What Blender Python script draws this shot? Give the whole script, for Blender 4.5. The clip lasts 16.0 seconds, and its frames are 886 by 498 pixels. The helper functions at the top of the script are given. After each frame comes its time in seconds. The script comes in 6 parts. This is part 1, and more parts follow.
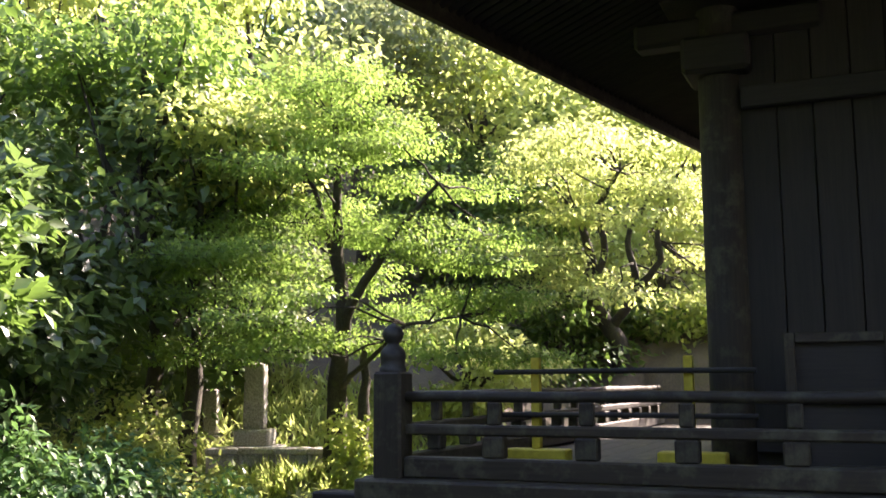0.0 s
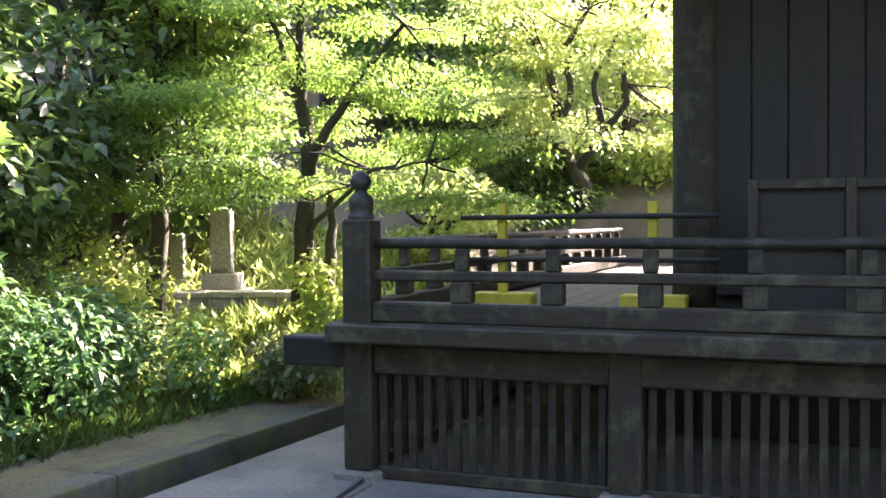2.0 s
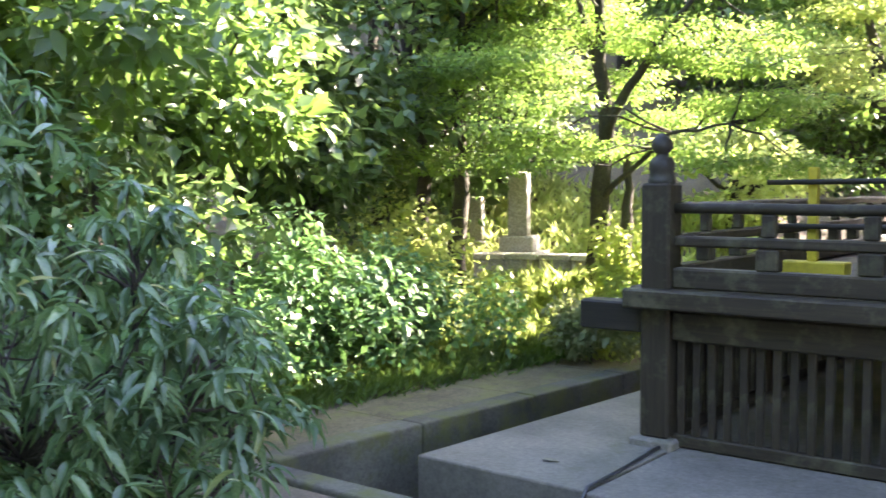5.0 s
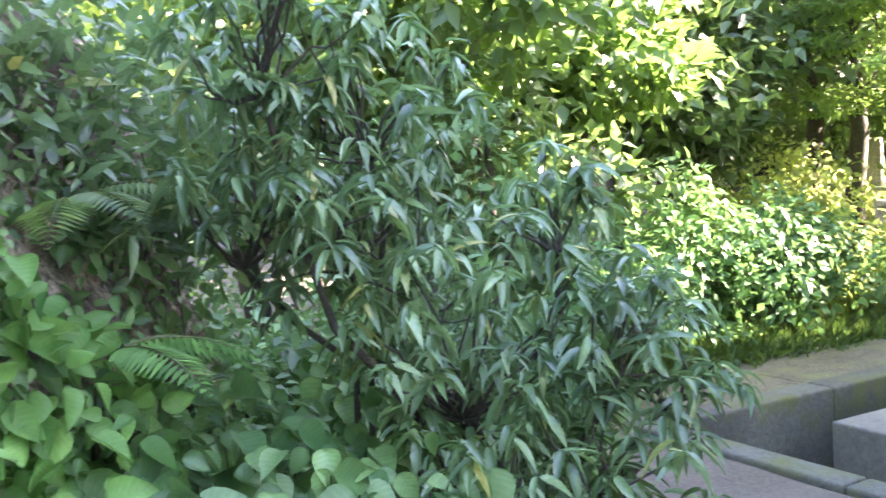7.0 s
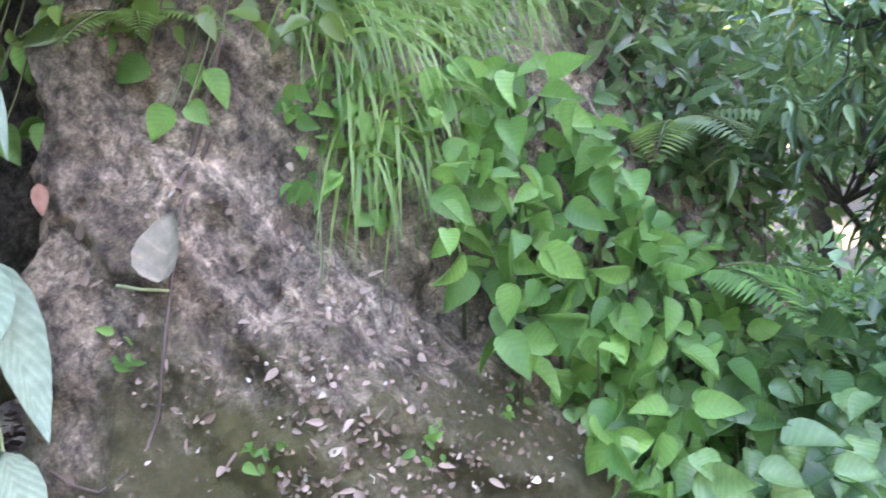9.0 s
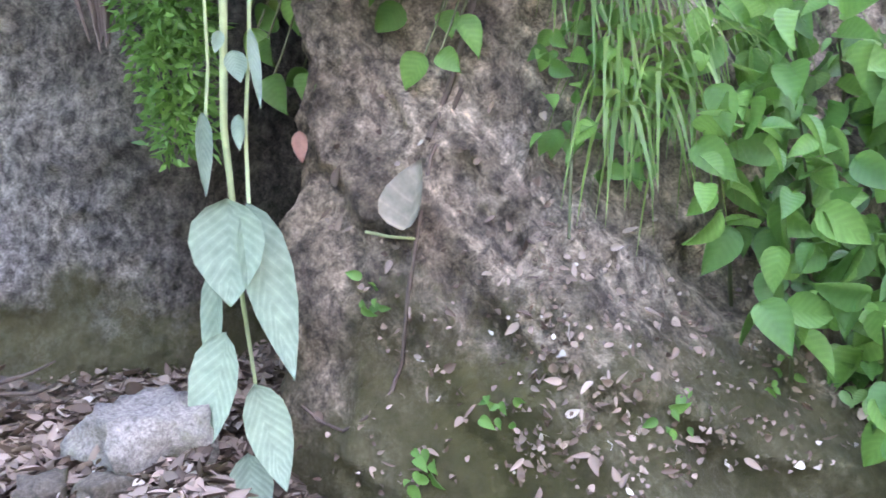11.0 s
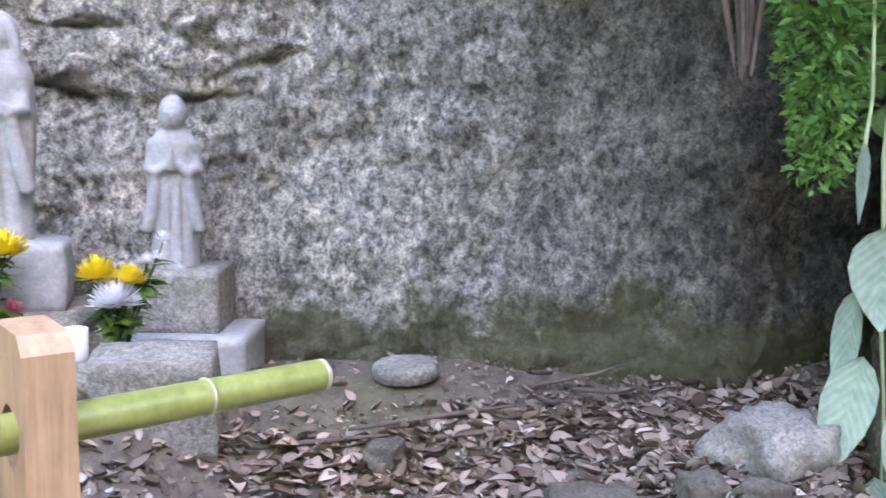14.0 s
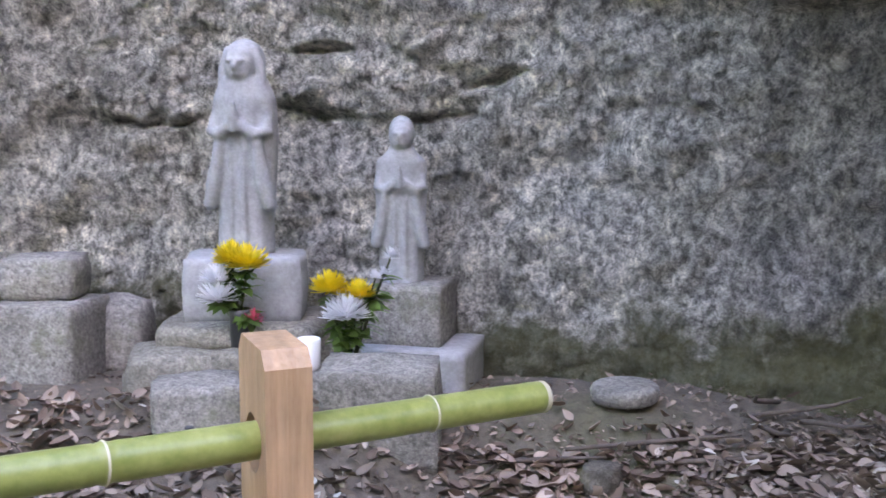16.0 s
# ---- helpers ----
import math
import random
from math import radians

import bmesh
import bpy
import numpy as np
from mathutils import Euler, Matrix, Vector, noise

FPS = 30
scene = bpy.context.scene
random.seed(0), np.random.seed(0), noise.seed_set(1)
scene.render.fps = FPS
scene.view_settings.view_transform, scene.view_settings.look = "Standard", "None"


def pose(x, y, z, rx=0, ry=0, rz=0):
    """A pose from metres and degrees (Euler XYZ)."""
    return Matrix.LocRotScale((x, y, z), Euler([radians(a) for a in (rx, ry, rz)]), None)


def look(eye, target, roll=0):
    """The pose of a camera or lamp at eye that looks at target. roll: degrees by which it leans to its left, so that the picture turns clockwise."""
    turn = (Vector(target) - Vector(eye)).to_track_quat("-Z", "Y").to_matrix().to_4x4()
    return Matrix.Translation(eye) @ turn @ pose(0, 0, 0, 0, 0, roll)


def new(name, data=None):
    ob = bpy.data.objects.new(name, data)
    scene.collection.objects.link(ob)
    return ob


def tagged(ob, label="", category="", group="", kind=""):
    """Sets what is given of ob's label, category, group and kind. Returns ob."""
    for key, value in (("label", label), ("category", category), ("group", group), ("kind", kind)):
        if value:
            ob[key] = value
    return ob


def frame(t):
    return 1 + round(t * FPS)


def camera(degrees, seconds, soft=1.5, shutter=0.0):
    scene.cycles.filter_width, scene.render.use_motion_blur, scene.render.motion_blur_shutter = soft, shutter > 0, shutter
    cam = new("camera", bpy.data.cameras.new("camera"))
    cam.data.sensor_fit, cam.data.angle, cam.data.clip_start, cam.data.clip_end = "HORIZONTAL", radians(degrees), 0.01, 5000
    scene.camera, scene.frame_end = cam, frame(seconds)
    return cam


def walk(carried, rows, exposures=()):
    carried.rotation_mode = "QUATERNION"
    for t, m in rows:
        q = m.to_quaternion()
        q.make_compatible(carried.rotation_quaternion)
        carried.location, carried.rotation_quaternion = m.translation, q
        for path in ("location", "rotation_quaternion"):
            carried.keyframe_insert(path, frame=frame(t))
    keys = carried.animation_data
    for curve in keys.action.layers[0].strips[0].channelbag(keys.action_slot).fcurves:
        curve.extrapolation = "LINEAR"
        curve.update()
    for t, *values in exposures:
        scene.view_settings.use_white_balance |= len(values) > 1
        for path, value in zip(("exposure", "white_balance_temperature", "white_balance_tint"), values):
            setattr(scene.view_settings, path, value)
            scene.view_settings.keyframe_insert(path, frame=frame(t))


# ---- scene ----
cam = camera(48.27, 16.0, soft=1.5, shutter=0.3)
ROWS = [
    (0.0, 0.030, -0.004, 1.509, 97.69, 0.28, 23.47),
    (0.5, 0.025, -0.009, 1.526, 94.64, 1.16, 22.48),
    (1.0, 0.011, -0.008, 1.538, 92.37, 0.20, 21.41),
    (1.5, 0.005, -0.010, 1.550, 90.26, 0.23, 21.37),
    (2.0, 0.001, -0.006, 1.550, 88.46, 0.47, 21.36),
    (2.5, 0.001, -0.008, 1.551, 86.84, 0.38, 21.41),
    (3.0, 0.000, 0.000, 1.550, 85.75, -0.00, 22.20),
    (5.5, -0.056, -0.047, 1.550, 86.09, 0.95, 44.27),
    (6.0, -0.140, 0.030, 1.545, 85.15, 2.05, 50.35),
    (6.5, -0.215, 0.017, 1.544, 84.73, 3.28, 54.97),
    (7.0, -0.236, -0.067, 1.548, 84.73, 3.91, 58.79),
    (7.5, -0.245, -0.164, 1.553, 85.28, 2.97, 63.95),
    (8.0, -0.212, -0.187, 1.543, 86.03, 2.33, 73.23),
    (8.5, -0.186, -0.149, 1.520, 84.89, 1.55, 83.48),
    (9.0, -0.254, -0.185, 1.514, 82.94, 1.62, 90.00),
    (9.5, -0.266, -0.201, 1.509, 81.76, 1.60, 93.22),
    (12.0, -0.380, -0.013, 1.462, 81.95, 0.36, 117.73),
    (12.5, -0.278, -0.190, 1.439, 82.13, -0.95, 119.65),
    (13.0, -0.141, -0.384, 1.472, 81.34, -0.36, 120.50),
    (13.5, -0.052, -0.517, 1.506, 81.51, -0.15, 121.37),
    (14.0, 0.003, -0.603, 1.513, 82.32, -0.70, 123.36),
    (14.5, 0.047, -0.625, 1.530, 81.93, -0.92, 125.95),
    (15.0, 0.041, -0.623, 1.534, 82.03, -1.13, 128.57),
    (15.5, 0.026, -0.624, 1.533, 82.26, -1.75, 131.93),
    (16.0, 0.014, -0.609, 1.535, 82.70, -0.24, 135.80),
]
walk(cam, [(t, pose(x, y, z, rx, ry, rz)) for t, x, y, z, rx, ry, rz in ROWS],
     exposures=[(0.0, 2.65, 6700, 32), (1.0, 3.0, 6700, 32), (2.0, 3.7, 6600, 32), (3.0, 3.85, 6600, 30), (5.5, 4.15, 6700, 26), (7.0, 4.8, 6750, 28), (8.0, 5.0, 6750, 32),
                (9.5, 5.15, 6700, 32), (12.0, 4.95, 6850, 27), (14.0, 4.75, 6850, 26), (16.0, 4.2, 6850, 26)])

# world and sun
SUN_AZ, SUN_EL = radians(25), radians(38)      # azimuth from +y towards +x
world = bpy.data.worlds.new("world")
scene.world = world
world.use_nodes = True
sky = world.node_tree.nodes.new("ShaderNodeTexSky")
sky.sky_type, sky.sun_disc = "NISHITA", False
sky.sun_elevation, sky.sun_rotation = SUN_EL, SUN_AZ
world.node_tree.links.new(sky.outputs[0], world.node_tree.nodes["Background"].inputs[0])
world.node_tree.nodes["Background"].inputs[1].default_value = 0.12
sun_data = bpy.data.lights.new("sun", "SUN")
sun_data.energy, sun_data.angle, sun_data.color = 5.0, radians(0.6), (1.0, 0.92, 0.76)
sun = new("sun", sun_data)
sun_from = Vector((math.sin(SUN_AZ) * math.cos(SUN_EL), math.cos(SUN_AZ) * math.cos(SUN_EL), math.sin(SUN_EL)))
sun.matrix_world = look(sun_from * 60, (0, 0, 0))

# ---- mesh helpers ----
rng = np.random.default_rng(7)


def mesh_np(name, verts, faces, mat, smooth=False, blade=False):
    """A mesh from arrays; all faces have the same number of corners."""
    verts, faces = np.asarray(verts, dtype=np.float32), np.asarray(faces, dtype=np.int32)
    me = bpy.data.meshes.new(name)
    n, k = faces.shape
    me.vertices.add(len(verts))
    me.vertices.foreach_set("co", verts.ravel())
    me.loops.add(n * k)
    me.loops.foreach_set("vertex_index", faces.ravel())
    me.polygons.add(n)
    me.polygons.foreach_set("loop_start", np.arange(0, n * k, k, dtype=np.int32))
    me.polygons.foreach_set("loop_total", np.full(n, k, dtype=np.int32))
    me.update(calc_edges=True)
    me.polygons.foreach_set("use_smooth", np.full(n, smooth, dtype=bool))
    me.materials.append(mat)
    if blade:
        t = np.repeat([0.0, 0.07, 0.2, 0.38, 0.58, 0.78, 0.92, 1.0], 3)
        side = np.tile([0.5, 0.0, 0.5], 8)
        one = np.column_stack([t - 0.5 * side, np.zeros(24), np.zeros(24)]).astype(np.float32)
        at = me.attributes.new("blade", "FLOAT_VECTOR", "POINT")
        at.data.foreach_set("vector", np.tile(one, (len(verts) // 24, 1)).ravel())
    return me


def bm_mesh(name, bm, mat, smooth=False):
    me = bpy.data.meshes.new(name)
    bm.to_mesh(me)
    bm.free()
    me.polygons.foreach_set("use_smooth", np.full(len(me.polygons), smooth, dtype=bool))
    me.materials.append(mat)
    return me


def thing(name, x, y, z, label, category, group="", rz=0.0, kind=""):
    ob = new(name)
    ob.empty_display_size = 0.1
    ob.matrix_basis = pose(x, y, z, 0, 0, rz)
    return tagged(ob, label, category, group, kind)


def part(name, me, parent, label="", at=None):
    ob = new(name, me)
    ob.parent = parent
    if at is not None:
        ob.matrix_basis = at
    return tagged(ob, label) if label else ob


def box_bm(sx, sy, sz, bevel=0.006, centre=(0, 0, 0), rough=0.0, seg=1, cuts=0):
    bm = bmesh.new()
    bmesh.ops.create_cube(bm, size=1.0)
    bmesh.ops.scale(bm, vec=(sx, sy, sz), verts=bm.verts)
    if cuts:
        bmesh.ops.subdivide_edges(bm, edges=bm.edges[:], cuts=cuts, use_grid_fill=True)
    if bevel and not cuts:
        bmesh.ops.bevel(bm, geom=bm.edges[:], offset=bevel, segments=seg, affect="EDGES", profile=0.5)
    for v in bm.verts:
        if rough:
            v.co += noise.noise_vector(v.co * 9 + Vector(centre)) * rough
        v.co += Vector(centre)
    return bm


CACHE = {}


def box(name, sx, sy, sz, mat, bevel=0.006):
    """A bevelled box round its own centre, shared between repeats."""
    key = (name, round(sx, 4), round(sy, 4), round(sz, 4), mat.name)
    if key not in CACHE:
        CACHE[key] = bm_mesh(name, box_bm(sx, sy, sz, bevel), mat)
    return CACHE[key]


def span(name, x0, x1, y0, y1, z0, z1, mat, parent, bevel=0.006, label=""):
    """A bevelled box part between two corners."""
    me = box(name, x1 - x0, y1 - y0, z1 - z0, mat, bevel)
    return part(name, me, parent, label, Matrix.Translation(((x0 + x1) / 2, (y0 + y1) / 2, (z0 + z1) / 2)))


def tube_np(points, radii, sides=8, cap=True):
    """Vertices and quads of a tube along a line of points."""
    P = np.asarray(points, dtype=float)
    R = np.broadcast_to(np.asarray(radii, dtype=float), (len(P),))
    T = np.gradient(P, axis=0)
    T /= np.linalg.norm(T, axis=1, keepdims=True) + 1e-9
    ref = np.array([0.0, 0.0, 1.0]) if abs(T[:, 2]).mean() < 0.8 else np.array([1.0, 0.0, 0.0])
    U = np.cross(T, ref)
    U /= np.linalg.norm(U, axis=1, keepdims=True) + 1e-9
    V = np.cross(T, U)
    a = np.linspace(0, 2 * np.pi, sides, endpoint=False)
    ring = (P[:, None] + R[:, None, None] * (np.cos(a)[None, :, None] * U[:, None] + np.sin(a)[None, :, None] * V[:, None]))
    verts = ring.reshape(-1, 3)
    i = np.arange(len(P) - 1)[:, None] * sides
    j = np.arange(sides)[None]
    k = (j + 1) % sides
    quads = np.stack([i + j, i + sides + j, i + sides + k, i + k], -1).reshape(-1, 4)
    if cap:
        for r, c in ((0, P[0]), (len(P) - 1, P[-1])):
            base = r * sides
            verts = np.vstack([verts, c])
            q = np.array([[base + b, base + (b + 1) % sides, len(verts) - 1, len(verts) - 1] for b in range(sides)])
            quads = np.vstack([quads, q])
    return verts, quads


def join_np(pieces):
    vs, fs, n = [], [], 0
    for v, f in pieces:
        vs.append(v)
        fs.append(f + n)
        n += len(v)
    return np.vstack(vs), np.vstack(fs)


def tidy(v, q):
    """Quads with doubled corners become triangles: all faces as triangles."""
    t = np.vstack([q[:, [0, 1, 2]], q[:, [0, 2, 3]]])
    return v, t[(t[:, 0] != t[:, 1]) & (t[:, 1] != t[:, 2]) & (t[:, 0] != t[:, 2])]


def tube(name, points, radii, mat, sides=8):
    return mesh_np(name, *tidy(*tube_np(points, radii, sides)), mat, True)


def lathe(name, profile, mat, sides=24, squash=1.0):
    """A turned shape round z from (radius, height) pairs."""
    a = np.linspace(0, 2 * np.pi, sides, endpoint=False)
    pr = np.array(profile, dtype=float)
    v = np.stack([pr[:, 0, None] * np.cos(a), pr[:, 0, None] * np.sin(a) * squash, np.repeat(pr[:, 1, None], sides, 1)], -1).reshape(-1, 3)
    i = np.arange(len(pr) - 1)[:, None] * sides
    j = np.arange(sides)[None]
    k = (j + 1) % sides
    q = np.stack([i + j, i + k, i + sides + k, i + sides + j], -1).reshape(-1, 4)
    return mesh_np(name, v, q, mat, True)


def unit(v):
    return v / (np.linalg.norm(v, axis=-1, keepdims=True) + 1e-9)


def leaves_np(C, D, N, L, W, detail=0, droop=0.15, fold=0.12):
    """Leaf blades: base C, along D, facing N, length L, width W. detail 0: a folded diamond; 1: a rounded, pointed blade."""
    n = len(C)
    D = unit(D)
    S = unit(np.cross(D, N))
    N = np.cross(S, D)
    L, W = np.broadcast_to(L, (n,))[:, None], np.broadcast_to(W, (n,))[:, None]

    def at(a, b, c):
        return C + D * (L * a) + S * (W * b) + N * (W * fold * c - L * droop * a * a)
    if detail == 0:
        V = np.stack([at(0, 0, 0), at(0.42, 0.5, 1), at(1, 0, 0), at(0.42, -0.5, 1)], 1)
        F = np.array([[0, 2, 1], [0, 3, 2]])
    else:
        t = np.array([0.0, 0.07, 0.2, 0.38, 0.58, 0.78, 0.92, 1.0])
        half = np.array([0.02, 0.27, 0.45, 0.5, 0.43, 0.26, 0.1, 0.0])
        V = np.stack([at(a, b * side, abs(side) * (0.35 + b)) for a, b in zip(t, half) for side in (-1.0, 0.0, 1.0)], 1)
        F = np.array([(3 * i + c, 3 * i + c + 1, 3 * i + c + 4, 3 * i + c + 3) for i in range(7) for c in (0, 1)])
        F = np.vstack([F[:, [0, 1, 2]], F[:, [0, 2, 3]]])
    k = V.shape[1]
    faces = (F[None] + (np.arange(n) * k)[:, None, None]).reshape(-1, 3)
    return V.reshape(-1, 3), faces


def rand_dirs(n):
    return unit(rng.normal(size=(n, 3)))


def clump(centre, radii, n, size, flat=0.5, shell=0.55, droop=0.15, aspect=0.5, detail=0):
    """Leaves of one clump: an uneven ellipsoid with gaps."""
    d = rand_dirs(n)
    r = shell + (1 - shell) * rng.random(n) ** 0.6
    lump = 1 + 0.22 * np.sin(d[:, 0] * 5 + centre[0] * 3) * np.cos(d[:, 1] * 4 + centre[1]) + 0.15 * np.sin(d[:, 2] * 7 + centre[2])
    P = np.asarray(centre) + d * (r * lump)[:, None] * np.asarray(radii)
    out = d * np.array([1, 1, 0.4]) + rng.normal(size=(n, 3)) * 0.7 + np.array([0, 0, -0.15])
    N = unit(rand_dirs(n) * (1 - flat) + np.array([0, 0, 1.0]) * flat + d * 0.35)
    s = size * (0.65 + 0.7 * rng.random(n))
    return leaves_np(P, out, N, s, s * aspect, detail, droop)


# ---- materials ----
def material(name):
    m = bpy.data.materials.new(name)
    m.use_nodes = True
    nt = m.node_tree
    bsdf = nt.nodes["Principled BSDF"]
    return m, nt, bsdf


def node(nt, kind, **values):
    n = nt.nodes.new(kind)
    for key, value in values.items():
        n.inputs[key].default_value = value
    return n


def ramp(nt, source, stops):
    r = nt.nodes.new("ShaderNodeValToRGB")
    e = r.color_ramp.elements
    while len(e) < len(stops):
        e.new(0.5)
    for el, (p, c) in zip(e, stops):
        el.position, el.color = p, (*c, 1) if len(c) == 3 else c
    nt.links.new(source, r.inputs[0])
    return r.outputs[0]


def mix(nt, fac, a, b, mode="MIX"):
    n = nt.nodes.new("ShaderNodeMix")
    n.data_type, n.blend_type = "RGBA", mode
    for s, v in ((n.inputs[0], fac), (n.inputs[6], a), (n.inputs[7], b)):
        if hasattr(v, "links"):
            nt.links.new(v, s)
        elif isinstance(v, (int, float)):
            s.default_value = v
        else:
            s.default_value = (*v, 1)
    return n.outputs[2]


def noise_out(nt, scale, detail=6.0, rough=0.6, stretch=None, where="Object", warp=0.0):
    tc = nt.nodes.new("ShaderNodeTexCoord")
    src = tc.outputs[where]
    if stretch:
        mp = nt.nodes.new("ShaderNodeMapping")
        mp.inputs["Scale"].default_value = stretch
        nt.links.new(src, mp.inputs[0])
        src = mp.outputs[0]
    n = node(nt, "ShaderNodeTexNoise", Scale=scale, Detail=detail, Roughness=rough, Distortion=warp)
    nt.links.new(src, n.inputs["Vector"])
    return n.outputs["Fac"]


def bump(nt, bsdf, height, strength, distance=0.01, normal=None):
    b = node(nt, "ShaderNodeBump", Strength=strength, Distance=distance)
    nt.links.new(height, b.inputs["Height"])
    if normal is not None:
        nt.links.new(normal, b.inputs["Normal"])
    nt.links.new(b.outputs[0], bsdf.inputs["Normal"])
    return b.outputs[0]


def wood(name, dark, light, rough=0.75, grain=(1.5, 30, 30), stain=None):
    """Weathered timber: grain along one axis, blotches, per-piece tone."""
    m, nt, b = material(name)
    g = noise_out(nt, 2.0, 8, 0.65, grain, warp=0.6)
    blot = noise_out(nt, 2.3, 5, 0.6, where="Generated")
    col = mix(nt, 1.0, ramp(nt, g, [(0.3, dark), (0.7, light)]), ramp(nt, blot, [(0.3, (0.6, 0.6, 0.6)), (0.7, (1, 1, 1))]), "MULTIPLY")
    if stain:
        s = noise_out(nt, 5.5, 7, 0.7)
        col = mix(nt, ramp(nt, s, [(0.5, (0, 0, 0)), (0.68, (0.75, 0.75, 0.75))]), col, stain)
    info = nt.nodes.new("ShaderNodeObjectInfo")
    col = mix(nt, 1.0, col, ramp(nt, info.outputs["Random"], [(0, (0.75, 0.75, 0.75)), (1, (1.15, 1.12, 1.08))]), "MULTIPLY")
    nt.links.new(col, b.inputs["Base Color"])
    b.inputs["Roughness"].default_value = rough
    bump(nt, b, g, 0.35, 0.004)
    return m


def stone(name, dark, light, scale=6.0, moss=0.0, moss_col=(0.08, 0.09, 0.02), rough=0.9, pits=1.0, moss_low=None, speckle=1.0):
    m, nt, b = material(name)
    big = noise_out(nt, scale * 0.35, 6, 0.62)
    fine = noise_out(nt, scale * 9, 8, 0.75)
    col = ramp(nt, big, [(0.3, dark), (0.7, light)])
    col = mix(nt, 1.0, col, ramp(nt, fine, [(0.36, (1 - 0.5 * speckle,) * 3), (0.6, (1 + 0.2 * speckle,) * 3)]), "MULTIPLY")
    spk = noise_out(nt, scale * 22, 4, 0.8)
    col = mix(nt, 1.0, col, ramp(nt, spk, [(0.4, (1 - 0.3 * speckle,) * 3), (0.58, (1 + 0.15 * speckle,) * 3)]), "MULTIPLY")
    if moss:
        ms = noise_out(nt, scale * 0.8, 8, 0.7)
        col = mix(nt, ramp(nt, ms, [(0.62 - moss * 0.25, (0, 0, 0)), (0.75 - moss * 0.2, (0.85, 0.85, 0.85))]), col, moss_col)
    nt.links.new(col, b.inputs["Base Color"])
    b.inputs["Roughness"].default_value = rough
    n1 = bump(nt, b, big, 0.5 * pits, 0.03)
    bump(nt, b, fine, 0.6 * pits, 0.008, n1)
    return m


def leaf_mat(name, dark, light, through_col, trans=0.45, rough=0.45, spec=0.4, dead=None, veins=0.0):
    """Leaf: two-tone by blade, with light coming through it."""
    m, nt, b = material(name)
    geo = nt.nodes.new("ShaderNodeNewGeometry")
    col = ramp(nt, geo.outputs["Random Per Island"], [(0.0, dark), (0.55, tuple(0.5 * (p + q) for p, q in zip(dark, light))), (0.94, light), (1.0, dead or light)])
    patch = noise_out(nt, 1.3, 4, 0.6)
    col = mix(nt, 1.0, col, ramp(nt, patch, [(0.32, (0.6, 0.65, 0.6)), (0.68, (1.15, 1.12, 1.0))]), "MULTIPLY")
    if veins:
        at = nt.nodes.new("ShaderNodeAttribute")
        at.attribute_name = "blade"
        wv = nt.nodes.new("ShaderNodeTexWave")
        wv.inputs["Scale"].default_value, wv.inputs["Distortion"].default_value = veins, 0.6
        wv.inputs["Detail Scale"].default_value = 3.0
        nt.links.new(at.outputs["Vector"], wv.inputs["Vector"])
        col = mix(nt, 1.0, col, ramp(nt, wv.outputs["Fac"], [(0.0, (0.9, 0.91, 0.9)), (0.5, (1, 1, 1)), (0.9, (1.02, 1.02, 1.02)), (1.0, (1.2, 1.16, 1.14))]), "MULTIPLY")
        mott = noise_out(nt, 45, 5, 0.65)
        col = mix(nt, 1.0, col, ramp(nt, mott, [(0.3, (0.72, 0.74, 0.72)), (0.7, (1.15, 1.12, 1.1))]), "MULTIPLY")
        bump(nt, b, wv.outputs["Fac"], 0.25, 0.002)
    nt.links.new(col, b.inputs["Base Color"])
    b.inputs["Roughness"].default_value = rough
    b.inputs["Specular IOR Level"].default_value = spec
    tr = nt.nodes.new("ShaderNodeBsdfTranslucent")
    nt.links.new(mix(nt, 1.0, ramp(nt, patch, [(0.3, (0.75, 0.75, 0.75)), (0.7, (1, 1, 1))]), through_col, "MULTIPLY"), tr.inputs[0])
    ms = nt.nodes.new("ShaderNodeMixShader")
    ms.inputs[0].default_value = trans
    nt.links.new(b.outputs[0], ms.inputs[1])
    nt.links.new(tr.outputs[0], ms.inputs[2])
    nt.links.new(ms.outputs[0], nt.nodes["Material Output"].inputs[0])
    return m


def plain(name, col, rough=0.6, vary=0.25, scale=20.0, metal=0.0, relief=0.15):
    m, nt, b = material(name)
    f = noise_out(nt, scale, 6, 0.6)
    nt.links.new(mix(nt, 1.0, col, ramp(nt, f, [(0.3, (1 - vary,) * 3), (0.7, (1, 1, 1))]), "MULTIPLY"), b.inputs["Base Color"])
    b.inputs["Roughness"].default_value, b.inputs["Metallic"].default_value = rough, metal
    bump(nt, b, f, relief, 0.003)
    return m


M_OLD_X = wood("old_timber_along_x", (0.017, 0.0125, 0.006), (0.046, 0.035, 0.018), 0.7, (1.2, 28, 28), (0.095, 0.095, 0.055))
M_OLD_Y = wood("old_timber_along_y", (0.017, 0.0125, 0.006), (0.046, 0.035, 0.018), 0.7, (28, 1.2, 28), (0.095, 0.095, 0.055))
M_OLD_Z = wood("old_timber_upright", (0.018, 0.013, 0.0065), (0.052, 0.04, 0.021), 0.75, (28, 28, 1.2), (0.1, 0.1, 0.055))
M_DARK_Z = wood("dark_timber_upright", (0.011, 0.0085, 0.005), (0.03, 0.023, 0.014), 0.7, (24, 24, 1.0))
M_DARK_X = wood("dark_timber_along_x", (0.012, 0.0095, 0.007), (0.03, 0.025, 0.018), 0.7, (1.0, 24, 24))
